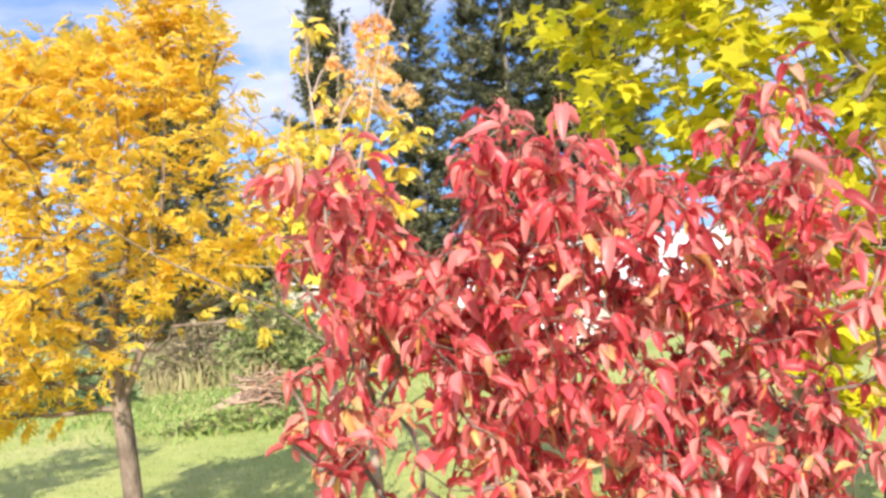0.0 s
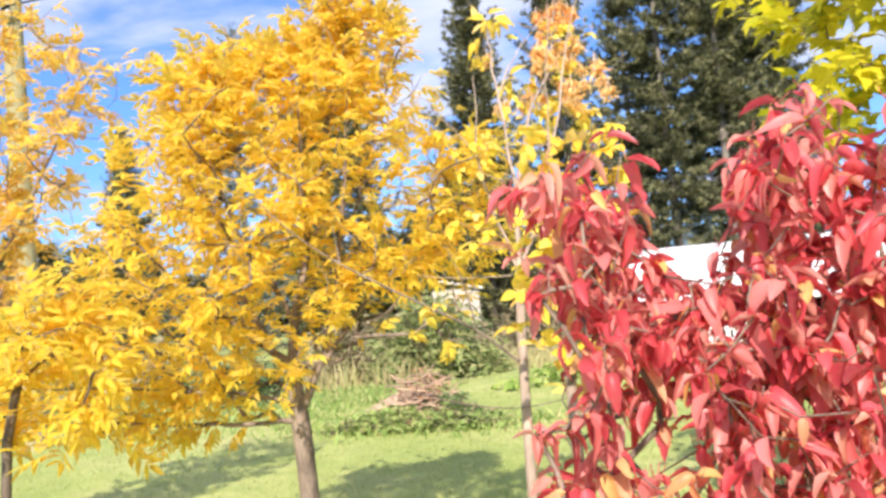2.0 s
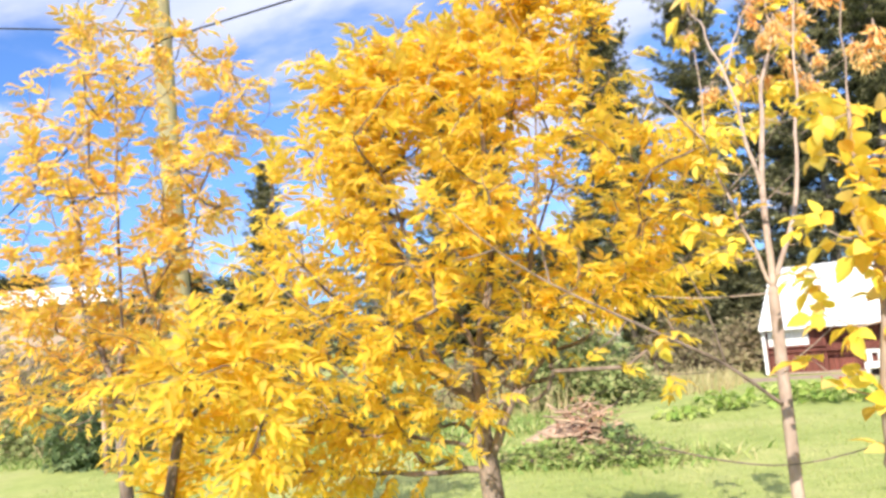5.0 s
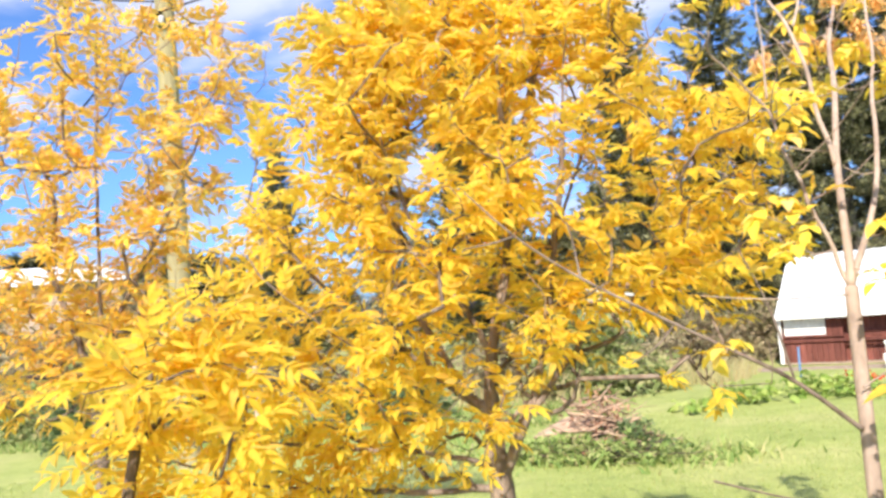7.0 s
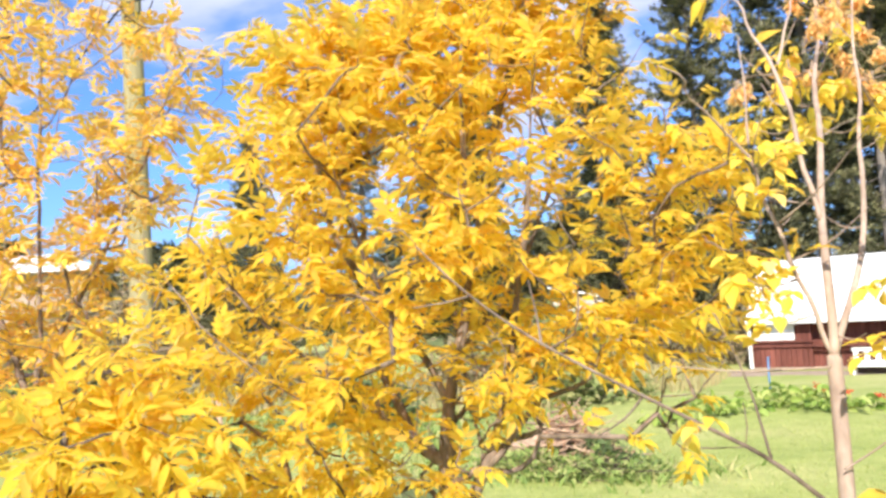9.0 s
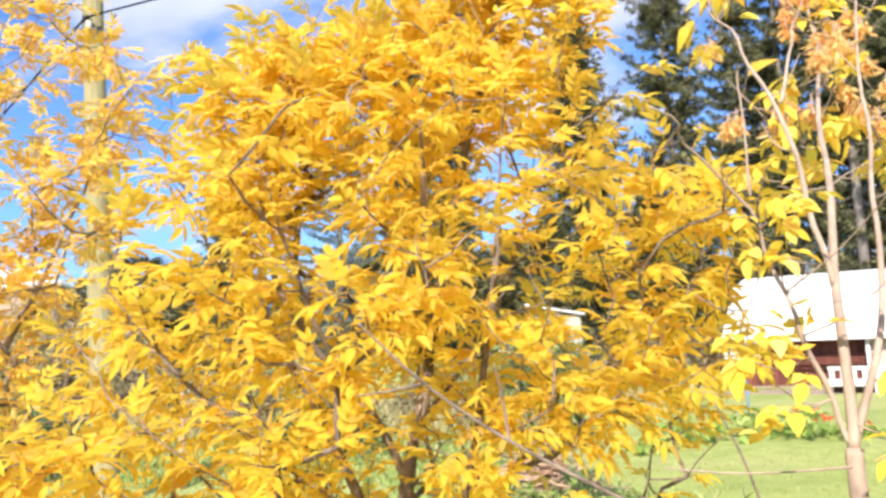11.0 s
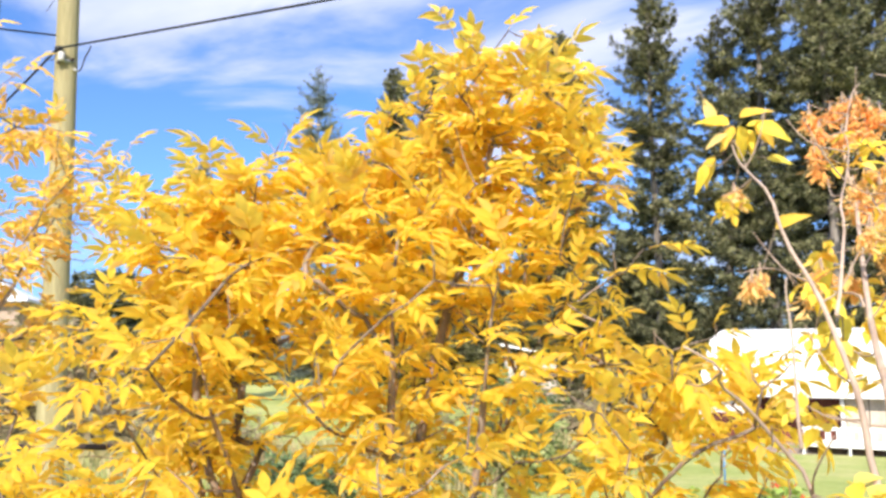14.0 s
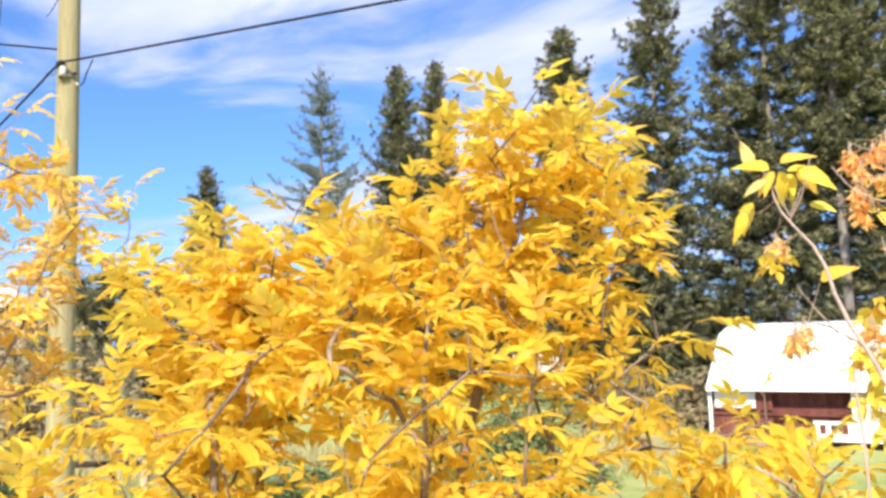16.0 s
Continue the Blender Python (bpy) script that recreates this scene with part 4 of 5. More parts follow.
def lemon_sapling():
    rng = np.random.default_rng(41)
    tree = thing("box_elder_sapling", (0.49, 3.66, 0), "box elder sapling with large lemon-yellow leaves on a forked dark stem", "tree")
    tufts = [(-0.1, 2.14), (0.04, 2.11), (0.14, 2.13), (-0.06, 2.04), (-0.01, 1.91), (0.12, 1.96), (0.21, 1.98), (-0.05, 1.88), (-0.13, 1.84), (-0.03, 1.78), (0.2, 1.84), (-0.1, 1.71), (0.06, 1.71), (0.08, 1.62), (0.04, 1.45),
             (-0.13, 1.51), (0.1, 1.37), (0.09, 2.06), (0.2, 2.1), (0.16, 1.9), (-0.12, 1.62), (0.18, 1.7), (0.0, 2.0), (0.08, 1.83)]
    tips = np.array([local(u, rng.normal(0, 0.06), z) for u, z in tufts])
    stem = [local(0.05, 0.05, -0.05), local(0.03, 0.04, 0.6), local(0.01, 0.04, 1.1), local(0.01, 0.04, 1.27), local(0.01, 0.03, 1.4), local(0.03, 0.01, 1.6)]
    ways = [[(0.03, 0.01, 1.6), (0.03, 0, 1.75), (0.01, -0.01, 1.88), (-0.01, -0.03, 2.04), (0.0, -0.03, 2.3), (0.03, -0.05, 2.62)]]
    pos, par, ends = grow(rng, stem, tips, 0.12, rise=0.7, ways=ways)
    wood = limbs(pos, par, 0.021, 0.0022, 1.6, 7)
    shapes = [compound_leaf(rng, 1, 0.04, 0.062, 0.042, 1.0, 0.3) for _ in range(4)]
    mats = leaf_poses(rng, pos, par, ends, 5, 0.12, 0.6, 0.0, (0.65, 1.15))
    leafed_tree(tree, wood, BARK_PALE, shapes, LEMON_LEAF, mats, DEPTHWAYS, 180)
    dark = [local(0.0, 0.02, 1.3), local(0.03, 0.01, 1.36), local(0.08, 0.01, 1.45), local(0.12, 0.0, 1.56), local(0.2, 0.0, 1.69), local(0.25, 0.0, 1.9)]
    arc = [local(0.0, 0.02, 1.33), local(-0.035, 0.0, 1.25), local(0.0, -0.02, 1.18), local(0.09, -0.03, 1.14)]
    low = [local(0.02, 0.02, 1.1), local(0.1, 0.0, 1.17), local(0.2, 0.0, 1.27)]
    for way, radii in ((dark, [0.009, 0.0085, 0.0075, 0.0065, 0.005, 0.003]), (arc, [0.004, 0.0035, 0.003, 0.002]), (low, [0.006, 0.005, 0.003])):
        part("limb", mesh_of("limb", *tube(way, radii, 6), BARK_DARK, True), tree, "dark crooked limb")
    for s in ((0.1, 0, 2.36), (0.0, 0.02, 2.5), (0.2, 0.03, 2.44)):
        seed_bunch(rng, tree, local(*s), 0.042, 56)


lemon_sapling()


# ---- lime-yellow maple behind the red shrub ----
def maple():
    rng = np.random.default_rng(52)
    tree = thing("maple_tree", (2.3, 4.7, 0), "maple with broad lime-yellow lobed leaves and grey upright limbs", "tree")
    levels = [(0.5, 0.2, 1.3), (0.9, 0.1, 1.5), (1.5, -0.1, 1.7), (1.95, -0.35, 1.8), (2.15, -0.65, 1.85), (2.4, -0.98, 1.9), (2.8, -1.08, 1.9), (3.3, -1.0, 1.8), (3.9, -0.7, 1.3), (4.3, -0.3, 0.6)]
    tips = envelope_points(rng, 900, levels, 0.65)
    stem = [local(0.2, 0.05, -0.05), local(0.2, 0.04, 0.5), local(0.18, 0, 1.0), local(0.17, 0, 1.4)]
    pos, par, ends = grow(rng, stem, tips, 0.09, rise=0.8)
    wood = limbs(pos, par, 0.045, 0.0022)
    shapes = [lobed_leaf(0.13), lobed_leaf(0.14), lobed_leaf(0.115)]
    mats = leaf_poses(rng, pos, par, ends, 8, 0.34, 0.5, -0.25, (0.75, 1.15))
    leafed_tree(tree, wood, BARK, shapes, LIME_LEAF, mats, DEPTHWAYS, 300)


maple()


# ---- red-leaved shrub ----
def red_shrub():
    rng = np.random.default_rng(64)
    x0, y0 = 1.1, 2.62
    shrub = thing("red_shrub", (x0, y0, 0), "many-stemmed shrub covered in drooping crimson autumn leaves", "shrub")
    tops = [(0.41, 1.84), (0.5, 1.9), (0.62, 1.92), (0.66, 2.0), (0.74, 2.0), (0.77, 1.93), (0.79, 1.78), (0.81, 1.68), (0.92, 1.67), (0.96, 1.76), (1.0, 1.95), (1.06, 2.02), (1.25, 2.01), (1.41, 1.97), (1.46, 1.84), (1.58, 1.86), (1.7, 1.94), (1.8, 2.07), (1.9, 2.13), (1.97, 2.04), (2.05, 1.85), (2.25, 1.75)]
    feet = [(0.66, 2.64), (0.74, 2.78), (0.92, 2.58), (1.02, 2.8), (1.2, 2.6), (1.38, 2.88), (1.54, 2.68), (1.74, 2.95), (1.86, 2.78), (0.6, 2.36), (0.66, 2.46)]
    share = [40, 66, 112, 116, 118, 118, 124, 120, 94, 32, 26]
    wood, mats = [], []
    for (fx, fy), n in zip(feet, share):
        tips = []
        while len(tips) < n:
            z = rng.uniform(1.25, 1.64) if 0.7 < fx < 0.95 and rng.random() < 0.35 else rng.uniform(1.6, 1.98) if fx < 0.8 and fy > 2.5 and rng.random() < 0.5 else rng.uniform(0.85, 1.5) if rng.random() < 0.3 else rng.uniform(0.75, 2.14) if rng.random() < 0.75 else rng.uniform(1.45, 2.14)
            x, y = fx + rng.normal(0, 0.15 if fy > 2.5 else 0.08) * (0.5 + 0.5 * z / 2), fy + rng.normal(0.0, (0.15 if fx < 1.0 else 0.2) if fy > 2.5 else 0.07)
            low, high = (0.515 if z > 1.45 else 0.49) + 0.13 * (y - 2.3) + 0.4 * max(0.0, 2.3 - y), np.interp(x, [t[0] for t in tops], [t[1] for t in tops])
            if x < low or x > 2.2 or y < 2.24 or y > 3.3 - 0.5 * max(0.0, x - 1.8) or y < 2.24 + 0.22 * max(0.0, x - 1.3) or z > high - (0.03 if y > 2.5 else 0.07):
                continue
            if (1.6 < z < 1.78 and 0.77 < x < 0.9 and rng.random() < 0.15) or (1.38 < z < 1.64 and x < 0.63 and rng.random() < 0.75):
                continue
            if z < 1.4 and rng.random() < 0.3:
                continue
            if x < 0.85 and z < 1.45 and y > 2.5 and rng.random() < 0.5:
                continue
            tips.append(np.array((x - x0, y - y0, z)))
        fx, fy = fx - x0, fy - y0
        stem = [np.array((fx * 0.75, fy * 0.6, -0.03)), np.array((fx * 0.85, fy * 0.8, 0.2)), np.array((fx * 0.95, fy * 0.95, 0.42)), np.array((fx, fy, 0.62))]
        pos, par, ends = grow(rng, stem, np.array(tips), 0.14, rise=0.9)
        wood.append(limbs(pos, par, 0.0085, 0.002, 2.6, 5))
        mats.append(leaf_poses(rng, pos, par, ends, 7, 0.18, 0.5, -0.55, (0.5, 1.0) if fy > 2.5 - y0 else (0.5, 0.9)))
    mats = np.concatenate(mats)
    shapes = [oval_leaf(0.068, 0.04, 0.7), oval_leaf(0.064, 0.036, 1.05), oval_leaf(0.072, 0.043, 0.45), oval_leaf(0.06, 0.038, 1.4), oval_leaf(0.052, 0.032, 0.8)]
    for w in wood[1:]:
        part("stem", mesh_of("stem", *w, BARK, True), shrub)
    leafed_tree(shrub, wood[0], BARK, shapes, RED_LEAF, mats, DEPTHWAYS, 300, wood_name="stem")


red_shrub()


# ---- conifers ----
def spruce_parts(rng, h, r, gaps=0.0, skirt=0.06, spacing=0.42, spray=0.5, up=0.0, tip=0.45, top=0.8, step=0.2):
    """Trunk, boughs and needle tufts of a spruce: separate boughs that sag and turn up at the end, each hung with tufts."""
    pts, ahead, size = [], [], []
    boughs = []
    z = h * skirt
    while z < h * 0.985:
        t = z / h
        reach = r * (1 - t) ** top * (1 + 0.25 * math.sin(z * 1.7 + 2 * math.sin(z * 0.6))) + 0.1
        n = int(rng.integers(5, 9)) if reach > 0.5 else 5
        turn0 = rng.uniform(0, 6.28)
        for k in range(n):
            if rng.random() < gaps * (0.7 + 0.6 * t):
                continue
            a = turn0 + 6.283 * k / n + rng.normal(0, 0.3)
            L = reach * (rng.uniform(0.4, 1.05) if rng.random() < 0.78 else rng.uniform(1.1, 1.6))
            out = np.array([math.cos(a), math.sin(a), 0])
            side = np.array([-out[1], out[0], 0])
            droop = rng.uniform(0.25, 0.6) - 0.55 * t + up
            lift = tip * rng.uniform(0.5, 1.3)
            z0 = z + rng.normal(0, 0.14)
            line = lambda q: out * L * q + np.array([0, 0, z0 - droop * L * q + lift * L * q ** 3])  # noqa: E731
            if L > 0.6:
                boughs.append(tube([line(q) for q in (0, 0.35, 0.7, 0.97)], [0.035, 0.026, 0.017, 0.006], 3, False))
            m = max(2, int(L / step))
            for j in range(m + 1):
                q = (j + 0.9) / (m + 0.9)
                if q < 0.22 and L > 1.2:
                    continue
                p = line(q)
                hang = 0.35 * (1 - q) + 0.1
                for sgn in ((1, -1, 0) if j < m else (0, 0)):
                    pts.append(p + side * sgn * rng.uniform(0.05, 0.22) + rng.normal(0, 0.08, 3))
                    ahead.append(out * rng.uniform(0.4, 1.0) + side * sgn * rng.uniform(0.5, 1.1) * (1.1 - 0.5 * q) + np.array([0, 0, rng.uniform(-hang - 0.5, 0.25 + lift * q)]))
                    size.append(rng.uniform(0.6, 1.35) * min(1.0, 0.5 + L * 0.4) * (1.15 - 0.35 * q))
        z += spacing * (0.6 + 0.55 * (1 - t)) * rng.uniform(0.75, 1.3)
    # a tuft: narrow blades all round a short twig
    ways = ((0.0, 1.0, 0.0), (0.4, 0.8, 0.6), (-0.45, 0.85, -0.4), (0.8, 0.6, -0.5), (-0.85, 0.62, 0.7), (0.2, 0.85, 1.6), (-0.65, 0.7, 2.4), (0.6, 0.7, 1.2))
    fan = []
    for a, l, roll in ways:
        v, f = plain_blade(spray * l, spray * 0.125, a, 0.25)
        fan.append((v @ np.array(Euler((roll, 0, 0)).to_matrix()).T, f))
    ups = np.array([0, 0, 1.0]) + rng.normal(0, 0.5, (len(pts), 3))
    crown = scattered(joined(fan), frames_for(np.array(pts), np.array(ahead), ups, np.array(size)))
    lean = rng.normal(0, 0.004 * h, 2)
    trunk = tube([(0, 0, -0.4), (0, 0, h * 0.25), (lean[0], lean[1], h * 0.6), (0, 0, h)], [h * 0.012, h * 0.0095, h * 0.006, 0.012], 8)
    return joined([trunk] + boughs), crown


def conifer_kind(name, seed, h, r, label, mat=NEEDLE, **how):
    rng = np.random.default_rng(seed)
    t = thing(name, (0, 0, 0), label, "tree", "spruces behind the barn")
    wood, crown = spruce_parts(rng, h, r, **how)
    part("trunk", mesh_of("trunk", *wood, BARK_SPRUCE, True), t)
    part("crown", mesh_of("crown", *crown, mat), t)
    return t


def stand(tree, spots):
    """Sets a tree at the first spot and copies of it at the others: x, y, height factor, girth factor, turn."""
    rows = [pose(x, y, float(ground_z(x, y)), 0, 0, a) @ Matrix.Diagonal((g, g, s, 1)) for x, y, s, g, a in spots]
    for m in rows[1:]:
        copy_thing(tree, m)
    tree.matrix_basis = rows[0]


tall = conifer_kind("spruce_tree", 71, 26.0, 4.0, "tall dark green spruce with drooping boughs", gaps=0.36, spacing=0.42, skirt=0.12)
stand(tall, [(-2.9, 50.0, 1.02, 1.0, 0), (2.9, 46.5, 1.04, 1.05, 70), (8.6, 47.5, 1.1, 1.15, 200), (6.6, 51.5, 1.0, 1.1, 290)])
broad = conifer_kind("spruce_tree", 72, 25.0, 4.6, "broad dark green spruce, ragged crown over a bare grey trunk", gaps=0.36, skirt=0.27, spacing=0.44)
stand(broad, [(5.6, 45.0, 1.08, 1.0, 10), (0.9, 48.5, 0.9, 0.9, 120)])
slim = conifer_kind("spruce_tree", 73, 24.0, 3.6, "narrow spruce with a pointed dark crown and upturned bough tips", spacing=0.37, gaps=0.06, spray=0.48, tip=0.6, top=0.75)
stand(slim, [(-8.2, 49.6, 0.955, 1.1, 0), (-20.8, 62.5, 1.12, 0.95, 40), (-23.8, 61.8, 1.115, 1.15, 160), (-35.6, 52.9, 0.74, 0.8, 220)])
short = conifer_kind("young_spruce", 74, 11.0, 2.8, "young spruce with boughs down to the ground", skirt=0.02, spray=0.5, spacing=0.34)
stand(short, [(-8.3, 55.5, 1.1, 1.3, 0), (-12.0, 57.5, 1.05, 1.4, 50), (-5.0, 53.5, 1.0, 1.3, 110), (-15.5, 59.5, 0.9, 1.4, 160), (-2.0, 46.0, 0.55, 0.9, 20), (-4.4, 47.0, 0.5, 0.9, 250),
              (-25.0, 29.5, 0.62, 0.6, 30), (-27.5, 30.5, 0.55, 0.6, 90), (-22.5, 31.0, 0.45, 0.6, 190), (-18.5, 62.0, 0.8, 1.4, 70)])
larch = conifer_kind("larch_tree", 75, 25.5, 5.6, "thin grey-green larch with see-through crown", mat=LARCH, gaps=0.2, spacing=0.5, spray=0.36, up=-0.2, tip=0.3)
tagged(larch, group="distant trees")
stand(larch, [(-29.3, 59.1, 1.04, 1.0, 0)])


def far_woods():
    """A low wood that closes the horizon all round."""
    rng = np.random.default_rng(80)
    _, crown = spruce_parts(rng, 9.0, 2.0, spacing=1.7, spray=2.0, skirt=0.02, step=1.5)
    lots = []
    for a in np.arange(0, 360, 3.2):
        d = rng.uniform(95, 125)
        x, y = d * math.sin(radians(a)), d * math.cos(radians(a))
        s = rng.uniform(0.55, 1.1) * (1.45 if 298 < a < 338 else 1.0)
        v = crown[0] * np.array([s * 2.0, s * 2.0, s]) + np.array([x, y, float(ground_z(x, y))])
        lots.append((v, crown[1]))
    tagged(new("far_woods", mesh_of("far_woods", *joined(lots), NEEDLE)), "low dark wood along the horizon", "woods", kind="stuff")


far_woods()


# ---- shrubs and small growth ----
def leafy_bush(name, place, size, count, leaf, mat, label, seed, droop=-0.1):
    rng = np.random.default_rng(seed)
    x, y = place
    bush = thing(name, (x, y, float(ground_z(x, y))), label, "bush")
    d = rng.normal(0, 1, (count // 6, 3))
    d[:, 2] = np.abs(d[:, 2])
    d /= np.linalg.norm(d, axis=1)[:, None]
    tips = d * rng.uniform(0.45, 1.05, (len(d), 1)) * np.array(size)
    stems = []
    for t in tips:
        stems.append(tube([(t[0] * 0.15, t[1] * 0.15, -0.03), (t[0] * 0.5, t[1] * 0.5, t[2] * 0.65), tuple(t)], [0.012, 0.008, 0.004], 4))
    tagged(part("stem", mesh_of("stem", *joined(stems), BARK_DARK, True), bush), kind="stuff")
    p = np.repeat(tips, 6, 0) * rng.uniform(0.72, 1.08, (len(tips) * 6, 1)) + rng.normal(0, leaf * 0.7, (len(tips) * 6, 3))
    ahead = np.repeat(d, 6, 0) + rng.normal(0, 0.7, p.shape) + np.array([0, 0, droop])
    m = frames_for(p, ahead, np.array([0, 0, 1.0]) + rng.normal(0, 0.5, p.shape), rng.uniform(0.7, 1.3, len(p)))
    ob = part("foliage", mesh_of("foliage", *scattered(joined([plain_blade(leaf, leaf * 0.36, t, 0.3) for t in (0.0, 0.9, -0.8)]), m), mat), bush)
    tagged(ob, kind="stuff")
    return bush


leafy_bush("dry_bush", (-18.6, 17.4), (2.4, 1.3, 2.5), 2600, 0.13, THICKET, "straw-brown thicket behind the rail fence", 106)
leafy_bush("green_bush", (-15.2, 15.2), (1.7, 1.1, 1.5), 1700, 0.12, OLIVE, "olive-green bush in long grass behind the fence", 107)
leafy_bush("dry_bush", (-23.8, 19.6), (1.7, 1.2, 4.3), 2600, 0.17, THICKET, "tall brown thicket at the field's edge", 110)
leafy_bush("dry_bush", (-20.3, 19.2), (2.2, 1.2, 3.1), 2600, 0.15, THICKET, "brown-olive thicket in the field before the house", 111)
leafy_bush("green_bush", (-13.6, 12.9), (1.7, 0.8, 0.95), 2000, 0.11, OLIVE, "low olive tangle along the lawn's edge under the rail", 112)
leafy_bush("green_bush", (-10.75, 11.65), (0.85, 0.55, 1.0), 1800, 0.11, SHRUB, "low dark green leafy bush at the lawn's edge by the pole", 90)
leafy_bush("green_bush", (-3.8, 17.6), (1.35, 1.0, 1.9), 3000, 0.13, OLIVE, "wild green bush among dry grass behind the brush pile", 91)
leafy_bush("green_bush", (-2.9, 18.4), (0.8, 0.8, 0.8), 1200, 0.12, OLIVE, "small yellow-green bush beside the wild bush", 92)
leafy_bush("green_bush", (-6.6, 14.4), (1.2, 0.9, 0.8), 2000, 0.12, SHRUB, "low spreading green bush at the lawn's edge", 93)
leafy_bush("green_bush", (-11.2, 13.2), (1.2, 0.9, 0.9), 1500, 0.12, SHRUB, "dark bush under the fence rail", 94)
leafy_bush("dry_bush", (-6.3, 19.5), (1.9, 1.2, 1.7), 1600, 0.12, THICKET, "brownish leafless thicket with dry stalks", 95)
leafy_bush("dry_bush", (-11.5, 19.0), (2.6, 1.4, 1.6), 1800, 0.13, THICKET, "straw-brown thicket behind the pole", 96)
leafy_bush("weed_patch", (-2.2, 10.6), (1.35, 0.3, 0.26), 1500, 0.07, WEED, "low tangle of light green weeds in front of the brush pile", 104)
leafy_bush("green_bush", (-1.75, 10.95), (0.45, 0.32, 0.36), 420, 0.08, SHRUB, "low green weeds growing through the brush pile", 103)
leafy_bush("dry_bush", (-16.5, 22.0), (2.6, 1.4, 1.9), 1600, 0.15, THICKET, "straw-brown thicket near the house", 97)
leafy_bush("dry_bush", (-20.5, 24.0), (3.4, 1.6, 4.0), 4200, 0.2, THICKET, "tall brownish thicket in front of the house", 98)
leafy_bush("dry_bush", (-26.0, 27.0), (4.4, 1.6, 4.8), 5200, 0.22, THICKET, "tall olive thicket beside the house", 99)
leafy_bush("green_bush", (-7.9, 37.0), (2.2, 1.2, 2.9), 3000, 0.2, SHRUB, "green bush in front of the white shed", 101)
leafy_bush("green_bush", (-4.3, 39.5), (2.6, 1.4, 3.0), 2600, 0.15, THICKET, "olive undergrowth under the spruces beside the barn", 108)
leafy_bush("dry_bush", (-1.9, 41.5), (1.8, 1.2, 2.6), 1500, 0.2, THICKET, "brown undergrowth behind the barn corner", 109)
leafy_bush("dry_bush", (-5.4, 36.0), (2.2, 1.2, 1.7), 1600, 0.18, THICKET, "dry thicket between shed and barn", 102)


# ---- brush pile ----
def brush_pile():
    rng = np.random.default_rng(100)
    pile = thing("brush_pile", (-2.15, 11.15, 0.0), "heap of cut dry brown branches lying in weeds on the lawn", "brush pile")
    for k in range(110):
        a = rng.normal(0.2, 0.75)
        L = rng.uniform(0.25, 0.8)
        c = np.array([rng.normal(0.0, 0.27), rng.normal(0, 0.24), 0.0])
        top = 0.66 * math.exp(-(c[0] / 0.5) ** 2 - (c[1] / 0.45) ** 2)
        c[2] = rng.uniform(0.05, 1.0) * top + 0.04
        d = np.array([math.cos(a), math.sin(a) * 0.6, rng.normal(0, 0.28)])
        mid = c + rng.normal(0, 0.03, 3)
        r = rng.uniform(0.006, 0.018)
        p0, p1 = c - d * L / 2, c + d * L / 2
        p0[2], p1[2] = max(0.02, p0[2]), max(0.02, p1[2])
        part("branch", mesh_of("branch", *tube([p0, mid, p1], [r, r * 0.8, r * 0.45], 5), WEATHERED, True), pile)
    for k in range(7):
        y = -0.1 + 0.05 * k
        p = [(-0.78 + 0.04 * k, y, 0.2 + 0.02 * k), (-0.4, y + 0.03, 0.25 + 0.02 * k), (0.1, y + 0.05, 0.34)]
        part("board", mesh_of("board", *tube(p, [0.028, 0.03, 0.024], 5), WEATHERED, True), pile, "split weathered log end")
    n = 420
    pts = np.c_[rng.normal(0.12, 0.28, n), rng.normal(0, 0.26, n), np.zeros(n)]
    pts[:, 2] = 0.66 * np.exp(-(pts[:, 0] / 0.55) ** 2 - (pts[:, 1] / 0.45) ** 2) * rng.uniform(0.4, 1.1, n) + 0.03
    m = frames_for(pts, rng.normal(0, 1, (n, 3)), rng.normal(0, 1, (n, 3)), rng.uniform(0.6, 1.2, n))
    ob = part("dead_leaves", mesh_of("dead_leaves", *scattered(blade_shape(0.07, 0.03), m), RUST), pile, "withered rusty leaves")
    tagged(ob, kind="stuff")


brush_pile()


